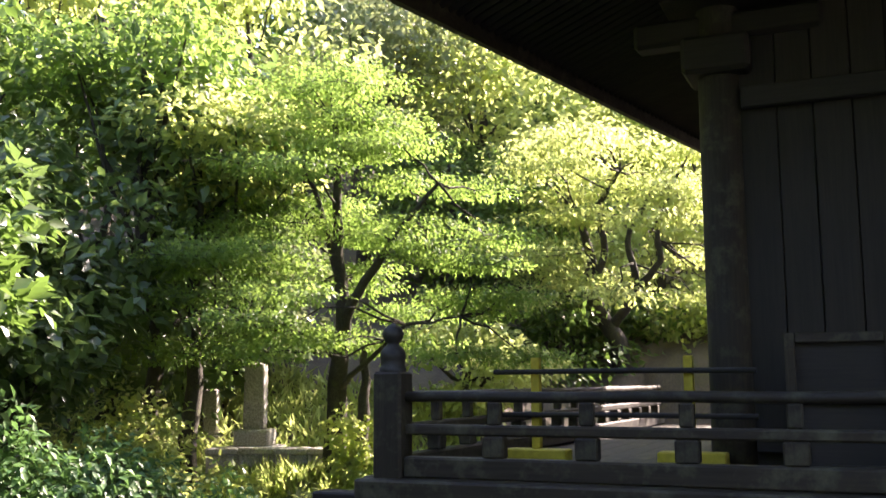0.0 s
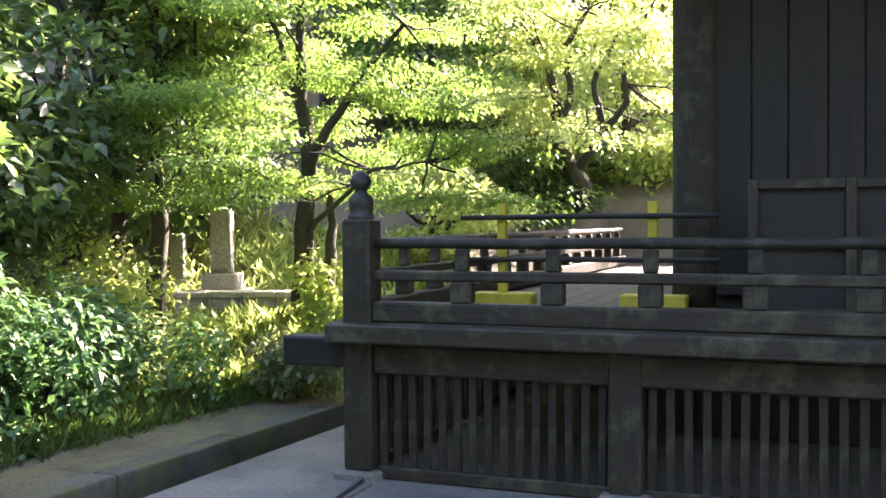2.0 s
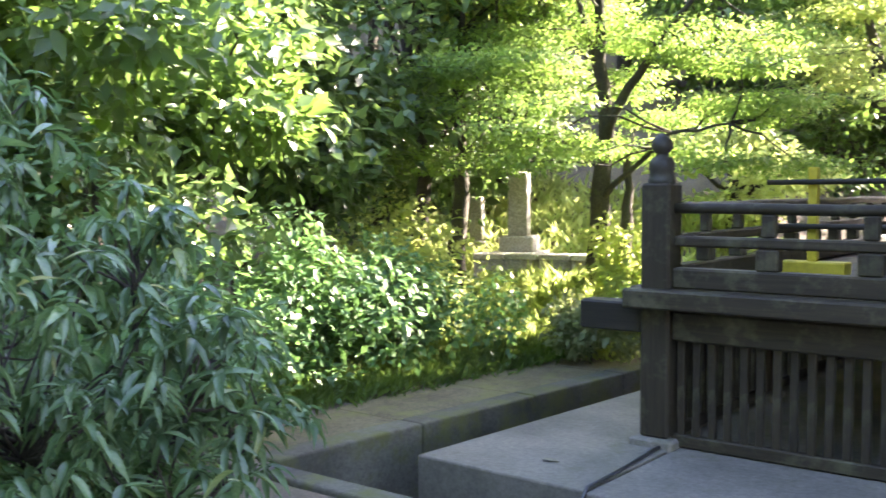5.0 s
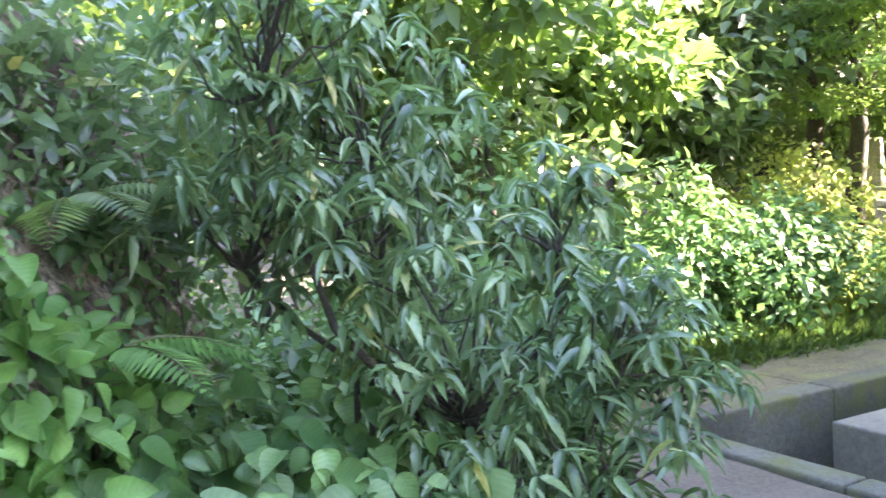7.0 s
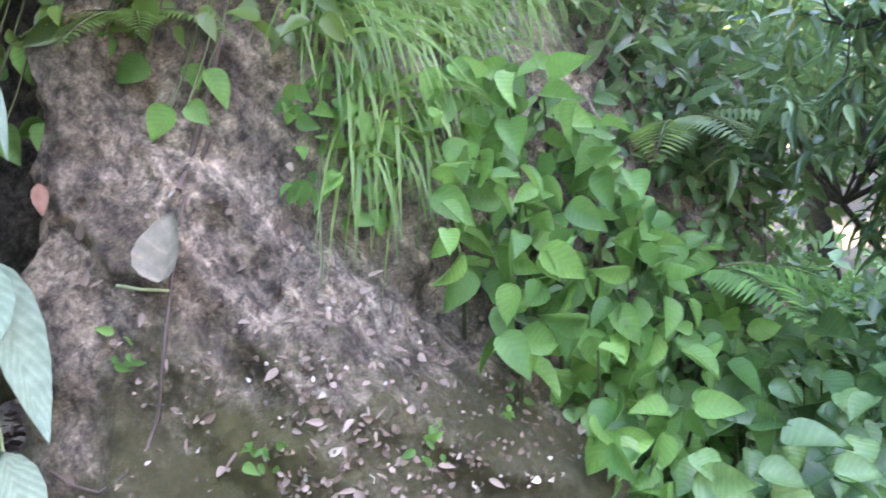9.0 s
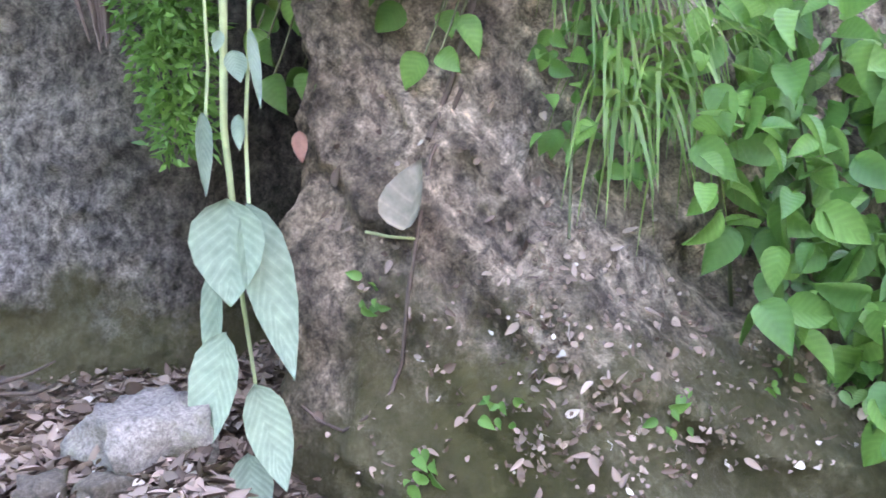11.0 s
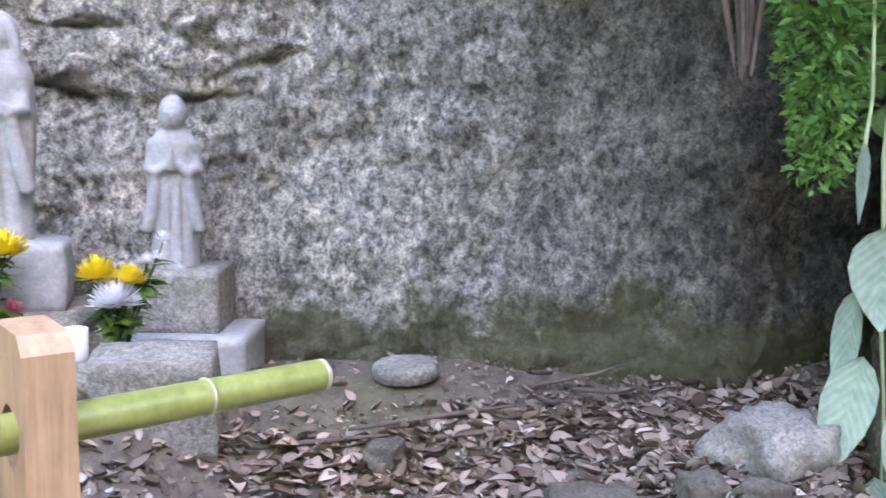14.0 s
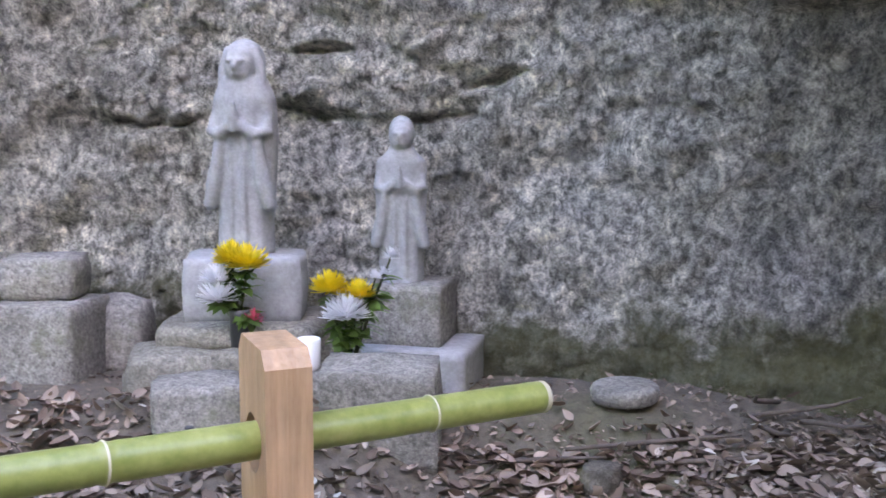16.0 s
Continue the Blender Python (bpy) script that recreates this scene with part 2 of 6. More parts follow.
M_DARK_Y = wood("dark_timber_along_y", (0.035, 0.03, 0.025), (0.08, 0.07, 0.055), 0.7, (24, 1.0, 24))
M_PALE = wood("pale_new_timber", (0.55, 0.32, 0.17), (0.72, 0.47, 0.28), 0.55, (40, 40, 1.3))
M_YELLOW = plain("yellow_paint", (0.55, 0.45, 0.03), 0.6, 0.3)
M_FINIAL = plain("dark_bronze", (0.06, 0.055, 0.045), 0.6, 0.5, 15, 0.4)
M_CONC = stone("concrete", (0.11, 0.102, 0.085), (0.26, 0.24, 0.2), 3.0, 0.2, (0.11, 0.105, 0.06), 0.85, 0.4, speckle=0.45)
M_CURB = stone("mossy_concrete", (0.05, 0.05, 0.04), (0.15, 0.148, 0.12), 4.0, 0.6, (0.1, 0.11, 0.03), 0.92, 0.7, speckle=0.6)
M_STATUE = stone("pale_carved_stone", (0.25, 0.25, 0.25), (0.4, 0.4, 0.405), 2.5, 0.2, (0.2, 0.21, 0.16), 0.9, 0.25, speckle=0.35)
M_BLOCK = stone("rough_tuff_block", (0.15, 0.14, 0.12), (0.37, 0.35, 0.315), 6.0, 0.3, (0.15, 0.16, 0.1), 0.92, 0.8)
M_PEBBLE = stone("river_stone", (0.13, 0.12, 0.095), (0.28, 0.26, 0.215), 5.0, 0.15, (0.15, 0.15, 0.08), 0.85, 0.4)
M_LUMP = stone("mossy_brown_rock", (0.07, 0.06, 0.045), (0.17, 0.15, 0.12), 6.0, 0.5, (0.09, 0.095, 0.035), 0.95, 1.0)
M_GRAVE = stone("grave_stone", (0.32, 0.3, 0.26), (0.52, 0.49, 0.43), 5.0, 0.2, (0.14, 0.15, 0.06))
M_BARK = stone("tree_bark", (0.03, 0.026, 0.02), (0.085, 0.075, 0.055), 7.0, 0.3, (0.07, 0.08, 0.03), 0.95, 1.2)
M_ROOT = plain("dry_root", (0.13, 0.1, 0.08), 0.9, 0.5, 30)
M_TWIG = plain("green_twig", (0.1, 0.12, 0.05), 0.7, 0.4, 30)
M_STEM = plain("pale_stalk", (0.33, 0.4, 0.2), 0.6, 0.3, 30)
M_CERAMIC = plain("white_glaze", (0.75, 0.75, 0.74), 0.25, 0.06, 10)
M_VASE = plain("dark_vase", (0.06, 0.065, 0.07), 0.35, 0.3, 10)
M_STEEL = plain("dull_steel", (0.4, 0.4, 0.4), 0.35, 0.2, 10, 0.9)
M_PETAL_Y = plain("yellow_petal", (0.85, 0.66, 0.02), 0.6, 0.15, 60)
M_PETAL_W = plain("white_petal", (0.82, 0.82, 0.85), 0.6, 0.08, 60)
M_PETAL_P = plain("pink_petal", (0.55, 0.08, 0.15), 0.6, 0.2, 60)
L_MAPLE = leaf_mat("maple_leaf", (0.05, 0.11, 0.03), (0.14, 0.24, 0.06), (0.36, 0.56, 0.11), 0.5, 0.5, 0.3, (0.34, 0.38, 0.1))
# paler yellow-green leaf; sunlight is partly put into its colour
L_BRIGHT = leaf_mat("sun_painted_leaf", (0.13, 0.22, 0.06), (0.36, 0.45, 0.16), (0.72, 0.82, 0.26), 0.55, 0.5, 0.3, (0.45, 0.45, 0.22))
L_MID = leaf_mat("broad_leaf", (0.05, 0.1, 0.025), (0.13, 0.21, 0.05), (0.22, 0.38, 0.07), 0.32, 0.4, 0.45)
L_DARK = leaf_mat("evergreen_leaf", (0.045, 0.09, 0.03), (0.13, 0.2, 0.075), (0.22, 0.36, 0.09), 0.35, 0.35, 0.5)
L_PALE = leaf_mat("pale_leaf", (0.12, 0.17, 0.08), (0.26, 0.3, 0.16), (0.35, 0.42, 0.18), 0.35, 0.45, 0.4)
L_RED = leaf_mat("red_maple_leaf", (0.35, 0.07, 0.04), (0.5, 0.16, 0.08), (0.7, 0.2, 0.1), 0.45, 0.5, 0.3)
L_HERB = leaf_mat("herb_leaf", (0.045, 0.125, 0.05), (0.21, 0.37, 0.15), (0.22, 0.44, 0.12), 0.28, 0.42, 0.45, veins=2.4)
L_AUCUBA = leaf_mat("glossy_shrub_leaf", (0.045, 0.095, 0.05), (0.2, 0.32, 0.16), (0.26, 0.46, 0.16), 0.27, 0.27, 0.6, (0.34, 0.33, 0.1), veins=1.7)
L_NETTLE = leaf_mat("soft_green_leaf", (0.05, 0.15, 0.04), (0.18, 0.38, 0.1), (0.28, 0.54, 0.13), 0.35, 0.5, 0.35, veins=2.4)
L_GRASS = leaf_mat("grass_blade", (0.07, 0.16, 0.04), (0.2, 0.34, 0.1), (0.3, 0.48, 0.12), 0.35, 0.45, 0.4)
L_LAWN = leaf_mat("ground_cover", (0.08, 0.15, 0.03), (0.26, 0.34, 0.1), (0.5, 0.62, 0.18), 0.45, 0.5, 0.3)
L_HANG = leaf_mat("wilted_leaf_underside", (0.26, 0.37, 0.31), (0.42, 0.54, 0.47), (0.25, 0.36, 0.26), 0.2, 0.6, 0.3, veins=3.2)
L_DEAD = leaf_mat("dead_leaf", (0.12, 0.085, 0.07), (0.42, 0.33, 0.295), (0.1, 0.07, 0.05), 0.1, 0.75, 0.25, (0.62, 0.58, 0.56))
L_GREY = leaf_mat("dry_grey_leaf", (0.24, 0.22, 0.19), (0.34, 0.32, 0.28), (0.2, 0.2, 0.18), 0.1, 0.8, 0.2, veins=1.2)

# ---- the niche's own frame: laid out round a viewpoint, then set into the place ----
NO, NF, NR = np.array([-0.066, -0.265]), np.array([-0.533, -0.846]), np.array([-0.846, 0.533])
N_SCALE, N_EYE, N_TURN = 0.65, Vector((0.014, -0.609, 1.535)), 135.797
NICHE = Matrix.Translation(N_EYE) @ Matrix.Rotation(radians(N_TURN - 147.78), 4, "Z") @ Matrix.Scale(N_SCALE, 4) @ Matrix.Translation((0.066, 0.265, -1.513))


def niche(u, v):
    """u to the side, v into the niche."""
    p = NO + NR * u + NF * v
    return float(p[0]), float(p[1])


def niche_uv(x, y):
    """Place in the world to u, v."""
    a = radians(N_TURN)
    dx, dy = (x - N_EYE.x) / N_SCALE, (y - N_EYE.y) / N_SCALE
    return dx * math.cos(a) + dy * math.sin(a), -dx * math.sin(a) + dy * math.cos(a)


# ---- ground ----
def smooth(a, b, v):
    t = np.clip((v - a) / (b - a), 0, 1)
    return t * t * (3 - 2 * t)


def fbm(x, y, s):
    return (np.sin(x * s + 1.3 * np.sin(y * s * 0.7)) * np.cos(y * s * 1.1 + 0.9 * np.sin(x * s * 0.6)) +
            0.5 * np.sin(x * s * 2.3 + 2) * np.sin(y * s * 2.1 + 1 + x * s)) * 0.6


def ground_height(x, y):
    """Height of the ground: paved level by the hall, a terrace in the rock niche, a wooded hill beyond."""
    h = 0.03 + 0.012 * fbm(x, y, 3.1)
    # terrace and talus in front of the niche
    u, v = niche_uv(x, y)
    floor_in = 0.40 + 0.26 * smooth(2.45, 3.0, v) + 0.15 * smooth(0.1, -0.3, u) * smooth(3.0, 2.7, v) + 0.22 * smooth(0.3, 1.35, u) * smooth(3.0, 2.3, v)
    floor_in = floor_in - 0.26 * smooth(1.4, 1.62, u) * smooth(2.4, 2.1, v)
    floor_in = floor_in + 0.014 * fbm(u, v, 9.0) + 0.022 * fbm(u, v, 4.0)
    terrace = N_EYE.z + (floor_in - 1.513) * N_SCALE
    rise = smooth(1.0, 2.2 - 0.35 * smooth(0.5, 1.5, u), v) * smooth(3.0, 2.2, u)
    h = h + (terrace - 0.03) * rise
    # bank behind the shrub
    h = h + 0.35 * smooth(-2.3, -3.2, x) * smooth(2.6, 1.6, y) * smooth(-0.5, 0.5, y)
    # planted strip and grave terrace
    h = h + 0.08 * smooth(-4.5, -5.2, x) * smooth(2.5, 3.2, y) + 0.4 * smooth(7.9, 9.0, y + 0.25 * x + 1.6) * smooth(-3.9, -4.6, x)
    # wooded hill
    d = np.hypot(x + 1.0, y) - 11.0 - 3.0 * smooth(0, 8, x)
    far = np.hypot(x, y)
    h = h + np.clip(d, 0, 26) * 0.42 * smooth(-14, 4, y - x * 0.8) * smooth(60, 38, far)
    # drain
    drain = smooth(-4.25, -4.12, x - 0.09 * (y - 3.6)) * smooth(3.42, 3.55, y) * (1 - smooth(14, 15, y)) * (1 - smooth(6.0, 7.0, x))
    return h * (1 - drain) + drain * -0.55


def axis(lo, hi, fine, far):
    mid = np.arange(lo, hi + 1e-6, fine)
    out = fine * 1.25 ** np.arange(1, 45)
    out = np.cumsum(out)
    out = out[out < far]
    return np.concatenate([lo - out[::-1], mid, hi + out])


gm, gnt, gb = material("soil")
g_big = noise_out(gnt, 1.1, 6, 0.65)
g_fine = noise_out(gnt, 38, 8, 0.8)
g_col = ramp(gnt, g_big, [(0.3, (0.085, 0.07, 0.055)), (0.55, (0.14, 0.12, 0.095)), (0.75, (0.1, 0.11, 0.045))])
g_col = mix(gnt, 1.0, g_col, ramp(gnt, g_fine, [(0.3, (0.5, 0.5, 0.5)), (0.65, (1.25, 1.2, 1.15))]), "MULTIPLY")
gnt.links.new(g_col, gb.inputs["Base Color"])
gb.inputs["Roughness"].default_value = 0.95
bump(gnt, gb, g_fine, 0.7, 0.015)
gx, gy = axis(-8, 3.5, 0.07, 300), axis(-5.5, 12, 0.07, 300)
GX, GY = np.meshgrid(gx, gy)
GZ = ground_height(GX, GY)
nx, ny = len(gx), len(gy)
gi = np.arange(nx - 1)[None] + np.arange(ny - 1)[:, None] * nx
ground = new("ground", mesh_np("ground", np.stack([GX, GY, GZ], -1).reshape(-1, 3), np.stack([gi, gi + 1, gi + nx + 1, gi + nx], -1).reshape(-1, 4), gm, True))
tagged(ground, "dark leaf-strewn soil with moss and a wooded slope", "ground", kind="structure")


def gz(x, y):
    return float(ground_height(np.array([float(x)]), np.array([float(y)]))[0])


def niche_ground(x, y):
    """Ground height in the niche's own frame, at places in that frame."""
    x, y = np.asarray(x, dtype=float), np.asarray(y, dtype=float)
    a = radians(N_TURN - 147.78)
    dx, dy = (x + 0.066) * N_SCALE, (y + 0.265) * N_SCALE
    h = ground_height(N_EYE.x + dx * math.cos(a) - dy * math.sin(a), N_EYE.y + dx * math.sin(a) + dy * math.cos(a))
    return 1.513 + (h - N_EYE.z) / N_SCALE


def ngz(x, y):
    return float(niche_ground([x], [y])[0])


def prism(name, corners, z0, z1, mat, bevel=0.012):
    """An upright block over a plan outline."""
    bm = bmesh.new()
    low = [bm.verts.new((x, y, z0)) for x, y in corners]
    f = bm.faces.new(low)
    top = bmesh.ops.extrude_face_region(bm, geom=[f])
    for v in top["geom"]:
        if isinstance(v, bmesh.types.BMVert):
            v.co.z = z1
    bmesh.ops.recalc_face_normals(bm, faces=bm.faces)
    bmesh.ops.bevel(bm, geom=bm.edges[:], offset=bevel, segments=2, affect="EDGES", profile=0.5)
    return bm_mesh(name, bm, mat)


# plinth of the hall: the outer apron and the paving within
plinth = thing("plinth", 0, 0, 0, "worn grey concrete plinth under the hall", "plinth", kind="structure")
part("apron", prism("apron", [(-3.66, 4.33), (-2.545, 4.31), (-2.545, 5.33), (-2.64, 5.44), (-2.66, 14.0), (-2.95, 14.0)], -0.6, 0.0, M_CONC), plinth)
part("paving", prism("paving", [(-2.53, 4.305), (6.0, 4.1), (6.0, 14.0), (-2.645, 14.0), (-2.625, 5.455), (-2.53, 5.345)], -0.6, -0.006, M_CONC), plinth)
far_kerb = thing("kerb", 0, 0, 0, "mossy concrete kerb along the drain", "kerb", "drain kerbs", kind="structure")
ky = [3.6, 4.75, 5.9, 7.05, 8.2, 9.4, 10.6]
for a, b in zip(ky, ky[1:]):
    xa, xb = -4.06 + 0.088 * (a - 3.6), -4.06 + 0.088 * (b - 3.6)
    part("kerb_stone", prism("kerb_stone", [(xa - 0.2, a + 0.006), (xa, a + 0.006), (xb, b - 0.006), (xb - 0.2, b - 0.006)], -0.6, 0.06, M_CURB, 0.015), far_kerb)
near_kerb = thing("kerb", 0, 0, 0, "grey concrete kerb stones edging the drain", "kerb", "drain kerbs", kind="structure")
kx = [-5.4, -4.06, -2.9, -1.7, -0.5, 0.7, 1.9, 3.1]
for a, b in zip(kx, kx[1:]):
    part("kerb_stone", prism("kerb_stone", [(a + 0.006, 3.42), (b - 0.006, 3.42), (b - 0.006, 3.59), (a + 0.006, 3.59)], -0.6, 0.05, M_CURB, 0.015), near_kerb)
slab = new("drain_slab", prism("drain_slab", [(-3.55, 3.75), (-3.15, 3.75), (-3.15, 4.2), (-3.55, 4.2)], -0.53, -0.45, M_CONC))
tagged(slab, "pale concrete slab lying in the drain", "slab")

# ---- the hall ----
FY, SX = 5.43, -2.66            # front and side lines of the veranda posts
EX = 1.6                        # how far the veranda goes on past the view
veranda = thing("veranda", 0, 0, 0, "weathered timber veranda raised on posts round the hall", "veranda")
for x, top in ((SX, 1.57), (-1.04, 0.83), (0.6, 0.83)):
    if top < 1:
        span("post", x - 0.09, x + 0.09, FY - 0.09, FY + 0.09, 0.05, top, M_OLD_Z, veranda, 0.01)
    span("post_base", x - 0.14, x + 0.14, FY - 0.14, FY + 0.14, -0.03, 0.05, M_CONC, veranda, 0.015)
for y in (7.1, 8.8, 10.5, 12.2):
    span("post", SX - 0.09, SX + 0.09, y - 0.09, y + 0.09, 0.05, 0.83, M_OLD_Z, veranda, 0.01)
    span("post_base", SX - 0.14, SX + 0.14, y - 0.14, y + 0.14, -0.03, 0.05, M_CONC, veranda, 0.015)
span("newel_post", SX - 0.092, SX + 0.092, FY - 0.092, FY + 0.092, 0.05, 1.575, M_OLD_Z, veranda, 0.014)
newel_cap = part("finial", lathe("finial", [(0.0, -0.01), (0.078, -0.01), (0.082, 0.0), (0.082, 0.02), (0.074, 0.028), (0.074, 0.07), (0.078, 0.08), (0.076, 0.12), (0.06, 0.145),
                 (0.04, 0.16), (0.037, 0.175), (0.05, 0.187), (0.063, 0.21), (0.065, 0.232), (0.055, 0.262), (0.03, 0.282), (0.012, 0.292), (0.0, 0.298)], M_FINIAL),
                 veranda, "dark bronze onion-shaped cap", Matrix.Translation((SX, FY, 1.575)))
span("side_beam_end", -3.17, SX - 0.096, FY - 0.09, FY + 0.09, 0.675, 0.855, M_DARK_X, veranda, 0.012)
span("front_beam", SX + 0.096, EX, FY - 0.055, FY + 0.055, 0.64, 0.815, M_OLD_X, veranda, 0.012)
span("side_beam", SX - 0.055, SX + 0.055, FY + 0.096, 13.5, 0.64, 0.815, M_OLD_Y, veranda, 0.012)
span("edge_board", SX - 0.16, EX, FY - 0.2, FY - 0.03, 0.835, 0.95, M_OLD_X, veranda, 0.012)
span("edge_board", SX - 0.2, SX - 0.03, FY - 0.026, 13.5, 0.835, 0.95, M_OLD_Y, veranda, 0.012)
random.seed(4)
for i in range(9):              # front deck, boards along the front
    y0 = FY - 0.026 + i * 0.19
    span("floorboard", SX - 0.026 + i * 0.19, EX, y0, y0 + 0.184, 0.9, 0.936 + random.uniform(0, 0.003), M_OLD_X, veranda, 0.004)
for i in range(9):              # side deck, boards along the side
    x0 = SX - 0.026 + i * 0.19
    span("floorboard", x0, x0 + 0.184, FY - 0.02 + (i + 1) * 0.19, 13.5, 0.9, 0.936 + random.uniform(0, 0.003), M_OLD_Y, veranda, 0.004)


def railing(name, length, mat, first):
    """Low three-rail balustrade along local x, from 0 to length."""
    rail = thing(name, 0, 0, 0, "low weathered timber balustrade with a round top rail", "railing", "veranda railings")
    span("sill", 0.0, length, -0.06, 0.06, 0.953, 1.075, mat, rail, 0.012)
    span("middle_rail", 0.0, length, -0.04, 0.04, 1.2, 1.263, mat, rail, 0.012)
    pts = [(s, 0, 1.425 + 0.003 * math.sin(s * 5)) for s in np.linspace(0, length, 30)]
    part("top_rail", tube("top_rail", pts, 0.032, mat, 12), rail)
    s = first
    while s < length - 0.1:
        span("strut", s - 0.065, s + 0.065, -0.045, 0.045, 1.075, 1.2, M_OLD_Z, rail, 0.01)
        span("bearing_block", s - 0.04, s + 0.04, -0.03, 0.03, 1.263, 1.395, M_OLD_Z, rail, 0.01)
        s += 0.548
    return rail


front_rail = railing("railing", EX - SX - 0.095, M_OLD_X, 0.56)
front_rail.matrix_basis = pose(SX + 0.095, FY, 0)
side_rail = railing("railing", 8.0, M_OLD_X, 0.56)
side_rail.matrix_basis = pose(SX, FY + 0.095, 0, 0, 0, 90)


def lattice(length, pitch):
    """Slatted screen between two posts, along local x."""
    scr = thing("lattice_screen", 0, 0, 0, "dark timber screen of upright slats under the veranda", "screen", "veranda screens")
    span("bottom_board", 0, length, -0.03, 0.03, 0.0, 0.075, M_OLD_X, scr, 0.008)
    n = int(length / pitch)
    for k in range(n):
        s = (k + 0.5) * length / n
        me = box("slat", 0.046, 0.03, 0.565, M_OLD_Z, 0.004)
        part("slat", me, scr, at=pose(s, 0, 0.357, random.uniform(-0.4, 0.4), random.uniform(-0.7, 0.7), random.uniform(-3, 3)))
    return scr


for x0, x1 in ((SX + 0.092, -1.13), (-0.95, 0.51), (0.69, 1.6)):
    lattice(x1 - x0, 0.094).matrix_basis = pose(x0, FY, 0)
for y0, y1 in ((FY + 0.092, 7.01), (7.19, 8.71), (8.89, 10.41), (10.59, 12.11)):
    s = lattice(y1 - y0, 0.094)
    s.matrix_basis = pose(SX, y0, 0, 0, 0, 90)

# hall body
hall = thing("temple_hall", 0, 0, 0, "old dark timber temple hall with plank walls and deep eaves", "building")
HX, HY = -1.065, 7.15
part("corner_pillar", tube("corner_pillar", [(HX + 0.16, HY + 0.16, z) for z in (0.936, 1.2, 2.5, 3.9, 4.6)], [0.165, 0.16, 0.158, 0.155, 0.15], M_OLD_Z, 24), hall, "thick round timber pillar")
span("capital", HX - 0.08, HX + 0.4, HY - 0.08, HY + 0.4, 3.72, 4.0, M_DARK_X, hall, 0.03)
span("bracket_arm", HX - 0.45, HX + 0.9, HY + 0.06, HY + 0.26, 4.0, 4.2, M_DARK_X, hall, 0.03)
x = HX + 0.3
while x < 4.5:
    w = 0.235 + 0.03 * random.random()
    span("wall_plank", x, x + w - 0.006, HY + 0.1 + random.uniform(0, 0.012), HY + 0.16, 0.93, 4.2, M_DARK_Z, hall, 0.006)
    x += w
y = HY + 0.3
while y < 13.0:
    w = 0.24 + 0.03 * random.random()
    span("wall_plank", HX + 0.1 + random.uniform(0, 0.012), HX + 0.16, y, y + w - 0.006, 0.93, 4.2, M_DARK_Z, hall, 0.006)
    y += w
for z in (1.02, 3.45):
    span("tie_beam", HX + 0.32, 4.0, HY + 0.02, HY + 0.098, z, z + 0.16, M_DARK_X, hall, 0.01)
    span("tie_beam", HX + 0.02, HX + 0.098, HY + 0.32, 13.0, z, z + 0.16, M_DARK_Y, hall, 0.01)
# unseen boards added behind the planks to stop light through their gaps
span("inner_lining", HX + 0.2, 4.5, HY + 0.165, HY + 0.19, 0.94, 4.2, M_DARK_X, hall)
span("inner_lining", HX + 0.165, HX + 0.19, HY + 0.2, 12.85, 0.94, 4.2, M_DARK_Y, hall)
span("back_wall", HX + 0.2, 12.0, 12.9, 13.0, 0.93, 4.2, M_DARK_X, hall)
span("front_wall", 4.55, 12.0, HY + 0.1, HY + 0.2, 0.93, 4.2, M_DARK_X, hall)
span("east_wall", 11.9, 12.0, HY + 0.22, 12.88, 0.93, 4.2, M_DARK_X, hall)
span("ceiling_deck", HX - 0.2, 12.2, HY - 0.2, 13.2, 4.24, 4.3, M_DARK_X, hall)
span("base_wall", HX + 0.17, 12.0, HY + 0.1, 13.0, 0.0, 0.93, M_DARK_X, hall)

# eaves: the side eave drawn slightly askew, the corner turned up
E0, E1 = Vector((-3.62, 4.1, 4.43)), Vector((-1.93, 11.9, 4.45))
edir = (E1 - E0).normalized()
inn = Vector((edir.y, -edir.x, 0))
eav_rise = 0.32
L_E = (E1 - E0).length + 2.5


def eave_point(s, d, z=0.0):
    """s metres along the side eave from the corner, d metres in from its edge."""
    return E0 + edir * s + inn * d + Vector((0, 0, eav_rise * d + 0.10 * max(0, 1 - s / 2.2) ** 2 * max(0, 1 - d / 2.5) + z))


def strip(name, rows, mat, thick, parent):
    """A sheet with thickness from rows of points."""
    bm = bmesh.new()
    grid = [[bm.verts.new(p) for p in r] for r in rows]
    for a, b in zip(grid, grid[1:]):
        for i in range(len(a) - 1):
            bm.faces.new((a[i], a[i + 1], b[i + 1], b[i]))
    bmesh.ops.recalc_face_normals(bm, faces=bm.faces)
    bmesh.ops.solidify(bm, geom=bm.faces[:], thickness=thick)
    return part(name, bm_mesh(name, bm, mat), parent)


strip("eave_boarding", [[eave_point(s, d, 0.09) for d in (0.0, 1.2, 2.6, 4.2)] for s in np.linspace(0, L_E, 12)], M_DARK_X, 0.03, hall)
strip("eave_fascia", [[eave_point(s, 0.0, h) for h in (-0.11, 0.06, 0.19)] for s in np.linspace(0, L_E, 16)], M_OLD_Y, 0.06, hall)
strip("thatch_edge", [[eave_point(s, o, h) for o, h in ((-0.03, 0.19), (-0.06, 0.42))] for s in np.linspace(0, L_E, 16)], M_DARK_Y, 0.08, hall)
k = 0
s = 0.1
